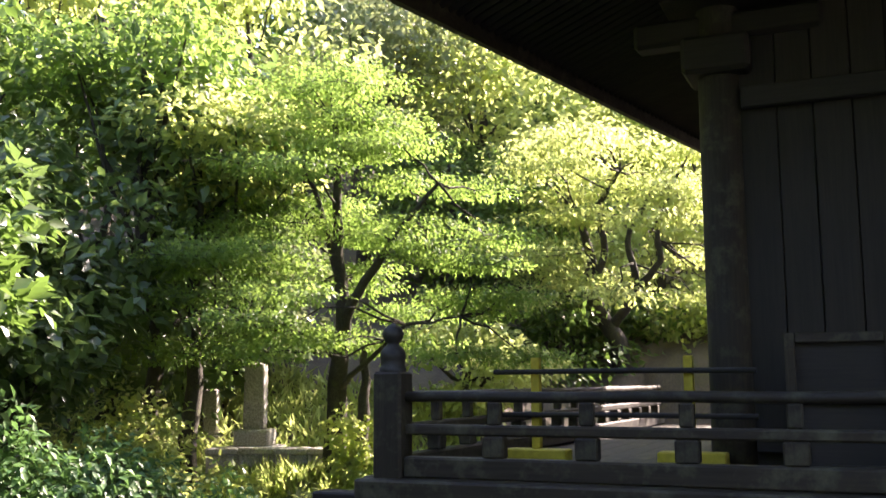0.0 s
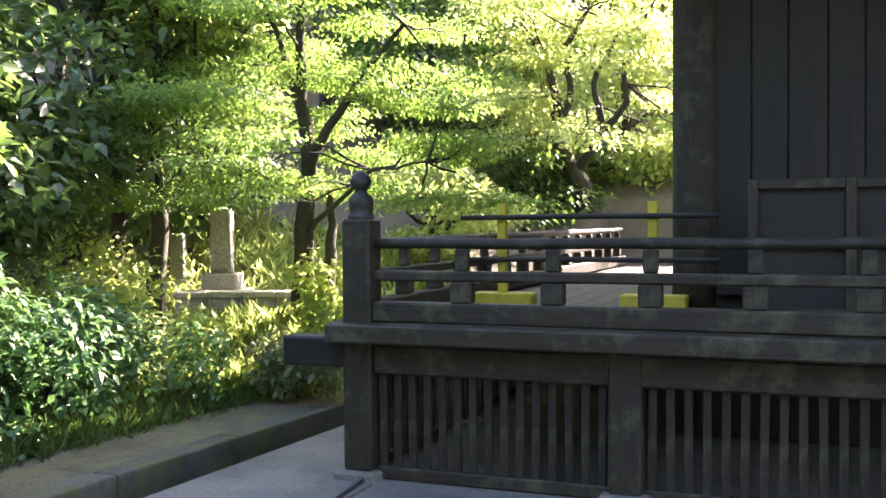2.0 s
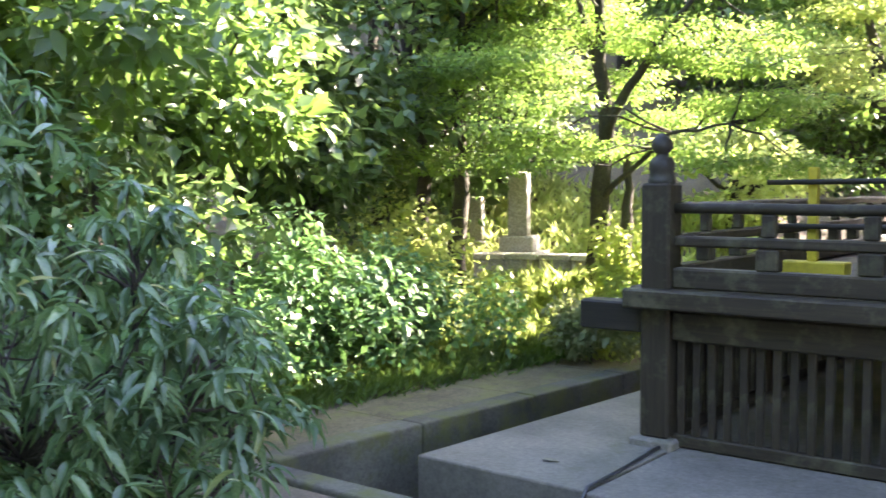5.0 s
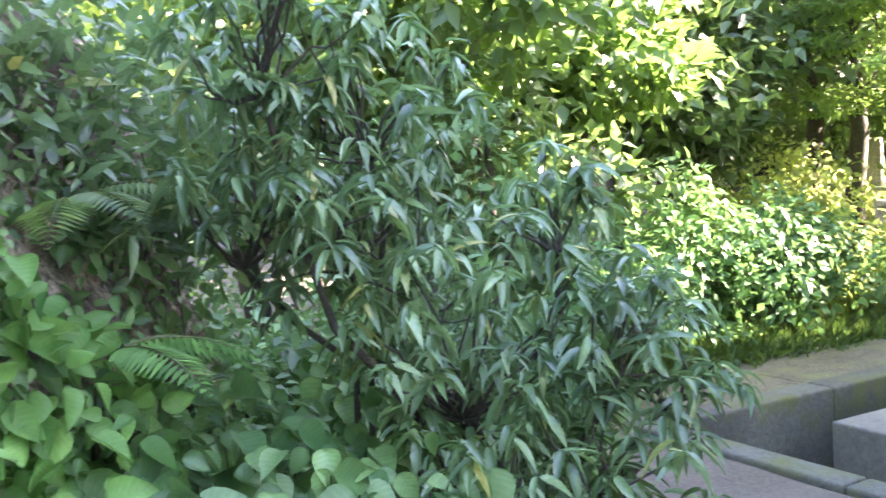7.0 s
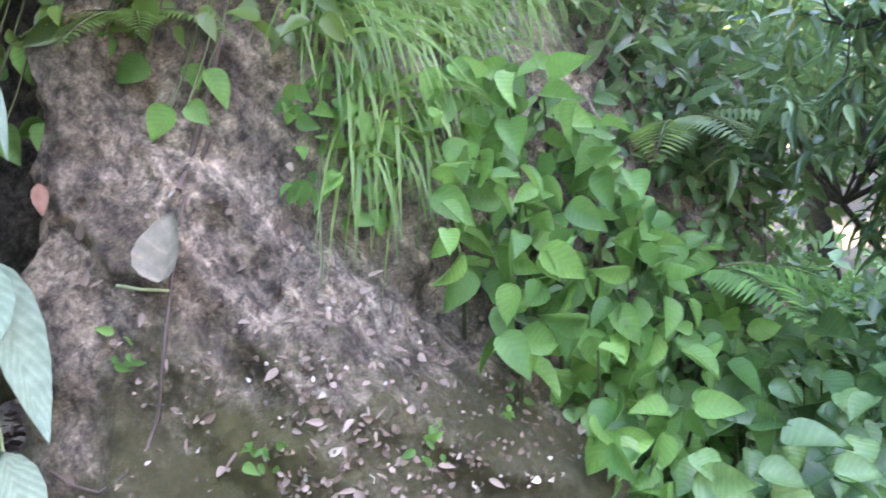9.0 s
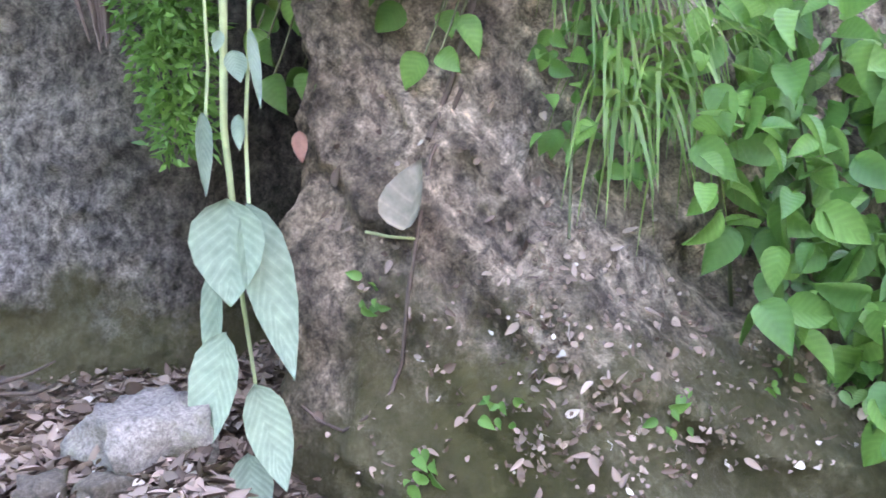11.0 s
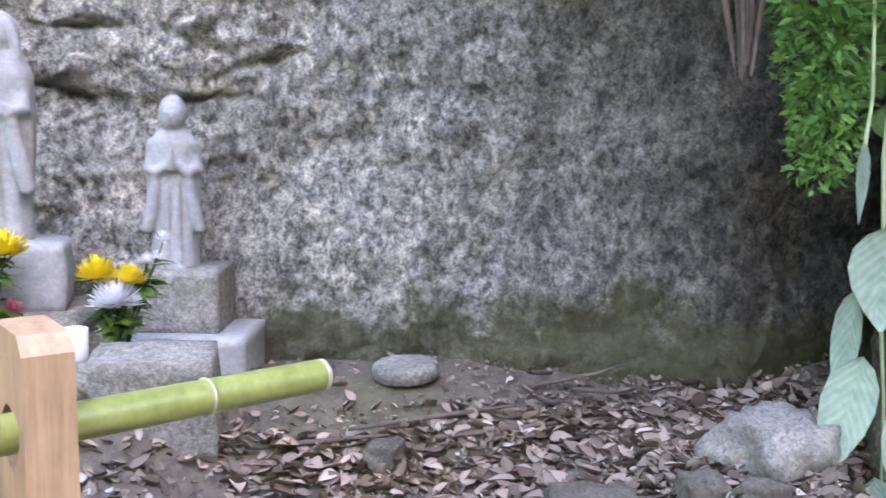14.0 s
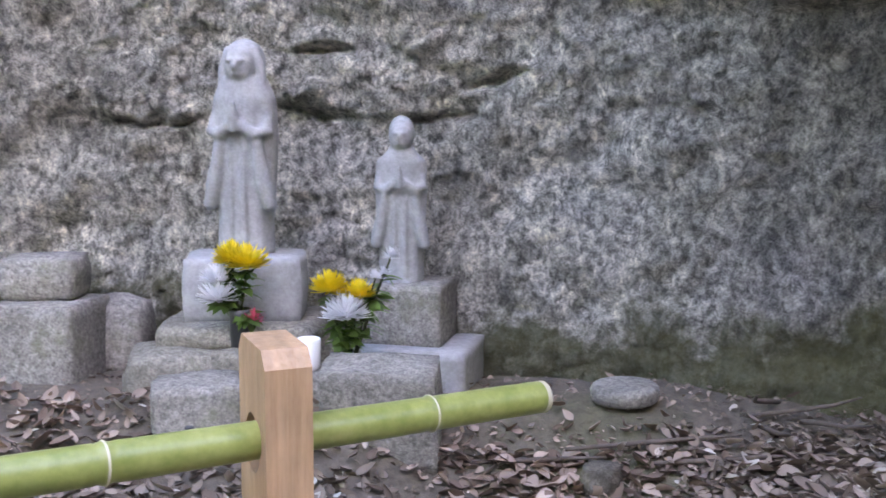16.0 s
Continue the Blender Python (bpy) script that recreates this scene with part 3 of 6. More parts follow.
while s < L_E - 0.1:
    a, b = eave_point(s, 0.05, 0.02), eave_point(s + 0.02, 3.2, 0.02)
    v, q = tube_np([a, (a + b) / 2, b], 0.034, 4)
    part("rafter", mesh_np("rafter", *tidy(v, q), M_DARK_X), hall)
    s += 0.115
# roof planes over the hall; unseen, raised and widened to shade yard and niche
corner_f, corner_b = eave_point(0, -0.05, 0.3), eave_point(L_E, -0.05, 0.3)
rb = bmesh.new()
pA, pB = rb.verts.new(corner_f), rb.verts.new(corner_b)
pC, pD = rb.verts.new((0.9, 9.3, 14.3)), rb.verts.new((11.0, 9.3, 14.3))
pE, pF = rb.verts.new((15.5, 4.1, 4.7)), rb.verts.new((15.5, 14.4, 4.7))
for f in ((pA, pC, pB), (pA, pE, pD, pC), (pE, pF, pD), (pB, pC, pD, pF)):
    rb.faces.new(f)
bmesh.ops.recalc_face_normals(rb, faces=rb.faces)
bmesh.ops.solidify(rb, geom=rb.faces[:], thickness=0.1)
part("roof", bm_mesh("roof", rb, M_DARK_Y), hall, "dark unseen roof slopes, ridge raised to shade the yard and niche")
strip("front_eave_boarding", [[Vector((x, y, 4.56 + 0.1 * (y - 4.1))) for y in (4.1, 5.5, 7.2)] for x in (-3.5, -1.0, 2.0, 6.5, 15.0)], M_DARK_Y, 0.03, hall)

# chest on the front deck
chest = thing("offering_chest", -0.47, 6.35, 0.937, "dark panelled timber chest on the veranda deck", "chest")
for x in (0.0, 0.56, 1.12, 1.68):
    span("stile", x, x + 0.06, -0.02, 0.02, 0.02, 0.86, M_OLD_Z, chest, 0.005)
for z in (0.02, 0.44, 0.8):
    for x in (0.0, 0.56, 1.12):
        span("rail", x + 0.063, x + 0.557, -0.018, 0.018, z, z + 0.06, M_OLD_X, chest, 0.005)
span("back_panel", 0.0, 1.74, 0.022, 0.4, 0.0, 0.84, M_DARK_X, chest, 0.01)

# barrier across the side deck
barrier = thing("barrier", 0, 0, 0.937, "barrier of yellow posts with two dark bars", "barrier")
for bx, by in ((-2.27, 7.02), (-1.16, 7.02)):
    bp = span("post", bx - 0.032, bx + 0.032, by - 0.032, by + 0.032, 0.09, 0.75, M_YELLOW, barrier, 0.006)
    span("base_block", bx - 0.22, bx + 0.24, by - 0.09, by + 0.09, 0.0, 0.09, M_YELLOW, barrier, 0.01)
for z in (0.335, 0.645):
    part("bar", tube("bar", [(-2.58, 6.965, z), (-1.7, 6.965, z + 0.004), (-0.7, 6.965, z)], 0.02, M_DARK_X, 10), barrier)

# ---- the rock ----
def rock_material(name, low_green, top_green, tone, damp_shade=False, bedded=False):
    m, nt, b = material(name)
    pos = nt.nodes.new("ShaderNodeTexCoord").outputs["Object"]
    sep = nt.nodes.new("ShaderNodeSeparateXYZ")
    nt.links.new(pos, sep.inputs[0])
    big = noise_out(nt, 1.4, 6, 0.65)
    med = noise_out(nt, 11.0, 10, 0.78, warp=0.25)
    chip = noise_out(nt, 34.0, 8, 0.75, (1, 1, 0.8), warp=0.3)
    fine = noise_out(nt, 110.0, 5, 0.8)
    streak = noise_out(nt, 3.0, 6, 0.7, (2.4, 2.4, 0.35), warp=0.4)
    col = ramp(nt, big, [(0.3, tone[0]), (0.5, tone[1]), (0.7, tone[2])])
    col = mix(nt, 1.0, col, ramp(nt, med, [(0.36, (0.5, 0.5, 0.49)), (0.48, (0.9, 0.9, 0.89)), (0.62, (1.55, 1.53, 1.5))]), "MULTIPLY")
    col = mix(nt, 1.0, col, ramp(nt, chip, [(0.38, (0.32, 0.32, 0.31)), (0.47, (0.9, 0.9, 0.9)), (0.58, (1.7, 1.7, 1.68))]), "MULTIPLY")
    col = mix(nt, 1.0, col, ramp(nt, fine, [(0.38, (0.6, 0.6, 0.6)), (0.6, (1.2, 1.2, 1.2))]), "MULTIPLY")
    col = mix(nt, 1.0, col, ramp(nt, streak, [(0.36, (0.72, 0.72, 0.72)), (0.56, (1.03, 1.03, 1.03))]), "MULTIPLY")
    if bedded:
        # pale and dark weathering along the tilted beds
        turn = nt.nodes.new("ShaderNodeMapping")
        turn.inputs["Rotation"].default_value = (radians(-42), 0, 0)
        nt.links.new(pos, turn.inputs[0])
        pull = nt.nodes.new("ShaderNodeMapping")
        pull.inputs["Scale"].default_value = (3.0, 3.0, 0.5)
        nt.links.new(turn.outputs[0], pull.inputs[0])
        beds = node(nt, "ShaderNodeTexNoise", Scale=4.0, Detail=8.0, Roughness=0.68, Distortion=0.5)
        nt.links.new(pull.outputs[0], beds.inputs["Vector"])
        col = mix(nt, 1.0, col, ramp(nt, beds.outputs["Fac"], [(0.36, (0.45, 0.44, 0.43)), (0.5, (0.85, 0.84, 0.83)), (0.62, (1.5, 1.48, 1.46))]), "MULTIPLY")
        # a mossy hollow with an uneven edge
        spot = nt.nodes.new("ShaderNodeMapping")
        spot.vector_type = "TEXTURE"
        spot.inputs["Location"].default_value = (-1.85, -0.5, 0.93)
        spot.inputs["Scale"].default_value = (0.6, 0.16, 0.26)
        nt.links.new(pos, spot.inputs[0])
        far_off = nt.nodes.new("ShaderNodeVectorMath")
        far_off.operation = "LENGTH"
        nt.links.new(spot.outputs[0], far_off.inputs[0])
        edge = nt.nodes.new("ShaderNodeMath")
        edge.operation = "MULTIPLY_ADD"
        nt.links.new(noise_out(nt, 9.0, 7, 0.7), edge.inputs[0])
        edge.inputs[1].default_value = 0.9
        half = nt.nodes.new("ShaderNodeMath")
        half.operation = "MULTIPLY"
        half.inputs[1].default_value = 0.45
        nt.links.new(far_off.outputs["Value"], half.inputs[0])
        nt.links.new(half.outputs[0], edge.inputs[2])
        velvet = mix(nt, noise_out(nt, 60, 5, 0.7), (0.045, 0.05, 0.012), (0.15, 0.14, 0.045))
        col = mix(nt, ramp(nt, edge.outputs[0], [(0.66, (0.9, 0.9, 0.9)), (0.84, (0.0, 0.0, 0.0))]), col, velvet)
    if damp_shade:
        # damp streaks and corner shade, both put into the colour of the inner corner
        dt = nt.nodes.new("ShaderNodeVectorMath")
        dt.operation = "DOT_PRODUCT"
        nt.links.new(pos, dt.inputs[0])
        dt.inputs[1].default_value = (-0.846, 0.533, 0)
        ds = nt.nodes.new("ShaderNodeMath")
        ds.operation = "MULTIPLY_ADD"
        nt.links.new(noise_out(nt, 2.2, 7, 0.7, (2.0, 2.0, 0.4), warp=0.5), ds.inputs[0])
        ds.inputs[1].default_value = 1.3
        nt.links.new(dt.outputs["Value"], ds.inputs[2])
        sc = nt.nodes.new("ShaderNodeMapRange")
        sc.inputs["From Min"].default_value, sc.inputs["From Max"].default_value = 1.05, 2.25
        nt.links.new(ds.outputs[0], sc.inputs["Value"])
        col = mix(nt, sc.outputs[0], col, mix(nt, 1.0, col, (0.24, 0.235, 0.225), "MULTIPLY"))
    # moss grows near the foot, in patches
    mm = nt.nodes.new("ShaderNodeMath")
    mm.operation = "MULTIPLY_ADD"
    nt.links.new(sep.outputs[2], mm.inputs[0])
    mm.inputs[1].default_value, mm.inputs[2].default_value = -low_green[1], low_green[0]
    ad = nt.nodes.new("ShaderNodeMath")
    ad.operation = "ADD"
    nt.links.new(mm.outputs[0], ad.inputs[0])
    nt.links.new(noise_out(nt, 2.6, 7, 0.68), ad.inputs[1])
    grn = mix(nt, noise_out(nt, 30, 5, 0.7), (0.04, 0.045, 0.012), (0.105, 0.1, 0.03))
    col = mix(nt, ramp(nt, ad.outputs[0], [(0.58, (0, 0, 0)), (0.74, (0.85, 0.85, 0.85))]), col, grn)
    if top_green:
        tg = noise_out(nt, 5.0, 8, 0.7)
        col = mix(nt, ramp(nt, tg, [(0.56, (0, 0, 0)), (0.7, (top_green,) * 3)]), col, (0.1, 0.105, 0.035))
    nt.links.new(col, b.inputs["Base Color"])
    b.inputs["Roughness"].default_value = 0.93
    n1 = bump(nt, b, med, 0.9, 0.04)
    bump(nt, b, chip, 0.9, 0.016, n1)
    return m


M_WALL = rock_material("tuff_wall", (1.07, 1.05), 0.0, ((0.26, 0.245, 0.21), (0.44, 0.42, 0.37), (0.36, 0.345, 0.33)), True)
M_ROCK = rock_material("earthy_rock", (0.83, 0.66), 0.7, ((0.175, 0.145, 0.108), (0.29, 0.245, 0.19), (0.4, 0.355, 0.295)), bedded=True)


def sweep(plan, n):
    """Evenly spaced points and left-hand normals along a smooth plan line."""
    P = np.array(plan, dtype=float)
    t = np.concatenate([[0], np.cumsum(np.linalg.norm(np.diff(P, axis=0), axis=1))])
    u = np.linspace(0, t[-1], n)
    Q = np.stack([np.interp(u, t, P[:, 0]), np.interp(u, t, P[:, 1])], 1)
    w = max(3, n // 40)
    pad = np.vstack([np.repeat(Q[:1], w, 0), Q, np.repeat(Q[-1:], w, 0)])
    Q = np.stack([np.convolve(pad[:, i], np.ones(2 * w + 1) / (2 * w + 1), "valid") for i in (0, 1)], 1)
    T = unit(np.gradient(Q, axis=0))
    return Q, np.stack([-T[:, 1], T[:, 0]], 1), u


WALL_PLAN = [niche(u, v) for u, v in ((-3.4, 3.0), (-2.4, 3.45), (-1.2, 3.62), (-0.4, 3.52), (0.15, 3.34), (0.6, 3.2), (0.9, 3.1), (1.15, 3.0), (1.35, 2.88), (1.55, 2.8), (1.8, 2.82), (2.2, 2.95), (3.2, 3.2), (4.6, 3.5))]
WQ, WN, WU = sweep(WALL_PLAN, 470)
WZ = np.concatenate([np.linspace(0.5, 2.15, 165), np.linspace(2.2, 5.2, 40)])
wv = np.zeros((len(WZ), len(WQ), 3))
for i, z in enumerate(WZ):
    for j in range(len(WQ)):
        p = Vector((WQ[j, 0], WQ[j, 1], z))
        un = float(np.dot(WQ[j] - NO, NR))
        rag = noise.fractal(p * 12, 0.9, 2.0, 4)
        chis = abs(noise.noise(Vector((p.x * 22, p.y * 22, p.z * 13)))) + 0.6 * abs(noise.noise(p * 38))
        dsp = 0.09 * noise.fractal(p * 1.1, 1.0, 2.0, 3) + 0.03 * noise.turbulence(p * 5, 3, False) + 0.014 * rag + 0.02 * chis
        # broken ledges and a horizontal crack
        zl = 1.53 + 0.02 * math.sin(un * 7) + 0.05 * noise.noise(p * 4) + 0.025 * noise.noise(p * 15)
        on = min(1.0, max(0.0, (un + 1.5) * 4)) * min(1.0, max(0.0, (0.15 - un) * 4))
        dsp -= 0.045 * math.exp(-((z - zl) / 0.010) ** 2) * on * (1 if noise.noise(p * 2.6) > -0.12 else 0.1)
        dsp += 0.035 * on * min(1, max(0, (z - zl) * 30)) * (0.6 + 0.8 * abs(rag))
        zk = 1.79 - 0.13 * (un + 0.6) + 0.07 * noise.noise(p * 5) + 0.03 * noise.noise(p * 17)
        hol = max(0.0, noise.noise(p * 3.3 + Vector((4, 0, 0))) + 0.2) * min(1.0, max(0.0, (un + 0.75) * 5)) * min(1.0, max(0.0, (0.3 - un) * 5))
        dsp -= 0.13 * math.exp(-((z - zk) / 0.022) ** 2) * hol
        dsp += 0.05 * hol * math.exp(-((z - zk - 0.05) / 0.04) ** 2)
        # invented overhang above the view, deepest at the inner corner, to shade it
        rt = min(1.0, max(0.0, (un - 0.5) / 0.6))
        lean = 0.05 * (min(z, 2.1) - 0.6) - (0.1 + 1.1 * rt) * max(0, min(z, 3.0) - 1.85)
        foot = 0.10 * max(0, 0.8 - z)
        k1 = dsp - lean + foot
        wv[i, j] = (WQ[j, 0] - WN[j, 0] * k1, WQ[j, 1] - WN[j, 1] * k1, z)
m_, n_ = len(WZ), len(WQ)
wi = np.arange(n_ - 1)[None] + np.arange(m_ - 1)[:, None] * n_
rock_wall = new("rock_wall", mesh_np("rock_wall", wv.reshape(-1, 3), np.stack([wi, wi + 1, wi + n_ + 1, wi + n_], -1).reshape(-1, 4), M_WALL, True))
sol = rock_wall.modifiers.new("thickness", "SOLIDIFY")
sol.thickness, sol.offset = 0.8, -1.0
rock_wall.matrix_basis = NICHE
tagged(rock_wall, "rough grey hewn tuff wall of a niche, mossy at the foot", "rock wall", kind="structure")

# outcrop beside the niche
OUT_PLAN = [(-2.95, -0.5), (-2.4, -0.72), (-2.02, -0.9), (-1.88, -0.94), (-1.83, -0.86), (-1.82, -0.65), (-1.87, -0.42), (-2.1, -0.14), (-2.42, 0.16), (-2.75, 0.46), (-3.1, 0.75), (-3.6, 1.0), (-4.4, 1.1)]
OQ, ON, OU = sweep(OUT_PLAN, 330)
OZ = np.concatenate([np.linspace(0.55, 1.9, 160), np.linspace(1.95, 3.2, 26)])
ov = np.zeros((len(OZ), len(OQ), 3))
for i, z in enumerate(OZ):
    for j in range(len(OQ)):
        p = Vector((OQ[j, 0], OQ[j, 1], z))
        y = OQ[j, 1]
        back = (0.05 + 0.23 * float(smooth(-0.95, -0.6, np.array(y)))) * (z - 0.95) + 0.5 * max(0, z - 1.9) ** 1.2
        # two tilted beds: a step that runs down to the side
        bed = z - (1.28 - 0.75 * (y + 0.35))
        back += 0.05 * float(smooth(-0.05, 0.05, np.array(bed))) - min(0.2, max(0.0, -bed) * 0.42) * float(smooth(-0.55, -0.3, np.array(y))) - 0.03 * float(smooth(-0.3, -0.24, np.array(bed)))
        dsp = 0.06 * noise.fractal(p * 1.7, 1.0, 2.0, 3) + 0.03 * noise.turbulence(p * 5.5, 3, False) + 0.012 * noise.fractal(p * 19, 0.9, 2.0, 4)
        q = Vector((p.x, (p.y * 0.8 + p.z * 0.6), (p.z * 0.8 - p.y * 0.6)))
        dsp += 0.03 * noise.fractal(Vector((q.x * 3, q.y * 9, q.z * 2.2)), 0.9, 2.0, 4) * (1.5 if y > -0.75 else 0.5)
        k2 = dsp - back
        ov[i, j] = (OQ[j, 0] - ON[j, 0] * k2, OQ[j, 1] - ON[j, 1] * k2, z)
m_, n_ = len(OZ), len(OQ)
oi = np.arange(n_ - 1)[None] + np.arange(m_ - 1)[:, None] * n_
outcrop = new("rock_outcrop", mesh_np("rock_outcrop", ov.reshape(-1, 3), np.stack([oi, oi + 1, oi + n_ + 1, oi + n_], -1).reshape(-1, 4), M_ROCK, True))
tagged(outcrop, "sloping brown-grey bedrock with moss patches and fine litter", "rock", kind="structure")

hose = new("hose", tube("hose", [(-2.60, 5.32, 0.012), (-2.575, 5.0, 0.012), (-2.55, 4.7, 0.012), (-2.535, 4.33, 0.012), (-2.53, 4.28, -0.03), (-2.528, 4.275, -0.5)], 0.012, M_VASE, 8))
tagged(hose, "thin dark hose lying across the plinth", "hose")
chip = new("pale_leaf", mesh_np("pale_leaf", *leaves_np(np.array([[-3.02, 4.67, 0.006]]), np.array([[1.0, 0.1, 0.02]]), np.array([[0, 0, 1.0]]), 0.11, 0.06, 1, 0.02), L_GREY, True, True))
tagged(chip, "pale dry leaf on the concrete", "leaf")

M_VERGE = stone("mossy_earth", (0.1, 0.085, 0.05), (0.2, 0.17, 0.1), 5.0, 0.5, (0.15, 0.15, 0.05), 0.95, 0.8)
verge = thing("verge", 0, 0, 0, "strip of trodden mossy earth behind the kerb", "verge", kind="structure")
for a, b in zip(ky, ky[1:]):
    xa, xb = -4.262 + 0.088 * (a - 3.6), -4.262 + 0.088 * (b - 3.6)
    part("earth_bed", prism("earth_bed", [(xa - 0.62, a), (xa, a), (xb, b), (xb - 0.62, b)], -0.1, 0.052, M_VERGE, 0.01), verge)

# ---- statues, stones and offerings in the niche ----
outside = set(bpy.data.objects)


def rock_bm(sx, sy, sz, seed, sharp=0.5, rough=0.08):
    """A worn block: a cube pushed towards a ball, with lumps and chips."""
    bm = bmesh.new()
    bmesh.ops.create_cube(bm, size=2.0)
    bmesh.ops.subdivide_edges(bm, edges=bm.edges[:], cuts=7, use_grid_fill=True)
    for v in bm.verts:
        c = v.co.copy()
        ball = c.normalized() * 1.12
        p = c.lerp(ball, 1 - sharp)
        q = c * 1.1 + Vector((seed * 3.7, seed * 1.3, 0))
        p *= 1 + rough * noise.fractal(q, 1.0, 2.0, 3) + rough * 0.5 * noise.noise(q * 4)
        v.co = Vector((p.x * sx / 2, p.y * sy / 2, p.z * sz / 2))
    return bm


def stone_at(name, u, v, z0, z1, w, d, mat, label, seed, turn=0, sharp=0.6, rough=0.07, tilt=0):
    x, y = niche(u, v)
    ob = new(name, bm_mesh(name, rock_bm(w, d, z1 - z0, seed, sharp, rough), mat, True))
    ob.matrix_basis = pose(x, y, (z0 + z1) / 2, tilt, 0, 147.78 + turn)
    return tagged(ob, label, "stone")


NZ = 0.6
stone_at("pedestal_stone", -0.637, 3.2, 0.88, 1.092, 0.385, 0.3, M_STATUE, "pale rounded stone block under the taller statue", 1, 4, 0.8, 0.03)
stone_at("flat_stone", -0.64, 3.15, 0.8, 0.892, 0.52, 0.42, M_PEBBLE, "wide flat river stone under the pedestal", 2, 0, 0.55, 0.05)
stone_at("boulder", -0.79, 3.0, 0.6, 0.83, 0.36, 0.3, M_PEBBLE, "worn beige boulder on the soil", 3, 10, 0.5, 0.06)
stone_at("boulder", -0.5, 3.25, 0.6, 0.83, 0.4, 0.3, M_PEBBLE, "grey boulder carrying a flat stone", 4, 0, 0.6, 0.06)
holed = stone_at("cut_block", -0.69, 2.72, 0.56, 0.795, 0.25, 0.2, M_BLOCK, "pale lichened stone block with a small hole", 5, 12, 0.78, 0.06)
# no hole is cut: a dark box imitates the shade inside it
part("socket_hole", box("socket_hole", 0.03, 0.012, 0.03, M_VASE, 0.006), holed, "small dark square plug standing for a shaded hole", pose(-0.02, -0.103, 0.0))
stone_at("cube_stone", -1.3, 3.22, 0.6, 0.93, 0.3, 0.28, M_BLOCK, "square grey stone block on the soil", 6, -8, 0.9, 0.025)
stone_at("cap_stone", -1.33, 3.28, 0.925, 1.07, 0.26, 0.24, M_BLOCK, "rounded pale stone resting on a block", 7, 5, 0.6, 0.06)
stone_at("boulder", -1.13, 3.4, 0.6, 0.91, 0.22, 0.22, M_BLOCK, "mossy round boulder by the wall", 8, 0, 0.4, 0.06)
stone_at("pedestal_block", -0.115, 3.25, 0.79, 0.993, 0.285, 0.24, M_BLOCK, "squared dark tuff pedestal of the smaller statue", 9, -14, 0.965, 0.012)
stone_at("slab_stone", -0.07, 3.2, 0.58, 0.797, 0.37, 0.33, M_STATUE, "pale squared slab under a pedestal", 10, -14, 0.965, 0.012)
stone_at("leaning_slab", -0.17, 2.74, 0.54, 0.845, 0.33, 0.16, M_BLOCK, "dark squared stone in front of the pedestal", 11, -6, 0.93, 0.03, 10)
stone_at("chipped_stone", 1.35, 2.14, 0.53, 0.745, 0.25, 0.2, M_BLOCK, "chipped pale rock with dark hollow lying on leaf litter", 12, 20, 0.93, 0.3)
for i, (u, v, w) in enumerate(((0.86, 2.1, 0.2), (0.5, 2.5, 0.07), (1.1, 2.03, 0.14), (1.45, 2.3, 0.08), (0.98, 1.98, 0.1), (1.22, 1.97, 0.11), (0.45, 2.66, 0.12), (0.68, 2.3, 0.06), (1.5, 2.1, 0.06), (0.9, 2.35, 0.06))):
    x, y = niche(u, v)
    z = ngz(x, y)
    stone_at("rock_lump", u, v, z - 0.03, z + w * 0.5, w, w * 0.8, M_LUMP, "small brown mossy rock in the litter", 20 + i, i * 40, 0.62, 0.2)
dx, dy = niche(0.565, 2.97)
disc = new("stone_disc", lathe("stone_disc", [(0, 0), (0.096, 0), (0.104, 0.008), (0.106, 0.036), (0.102, 0.046), (0.094, 0.052), (0.07, 0.053), (0, 0.052)], M_BLOCK, 28))
disc.matrix_basis = pose(dx, dy, ngz(dx, dy) - 0.004, 1, 2, 0)
tagged(disc, "flat round pale stone disc on bare soil", "stone")


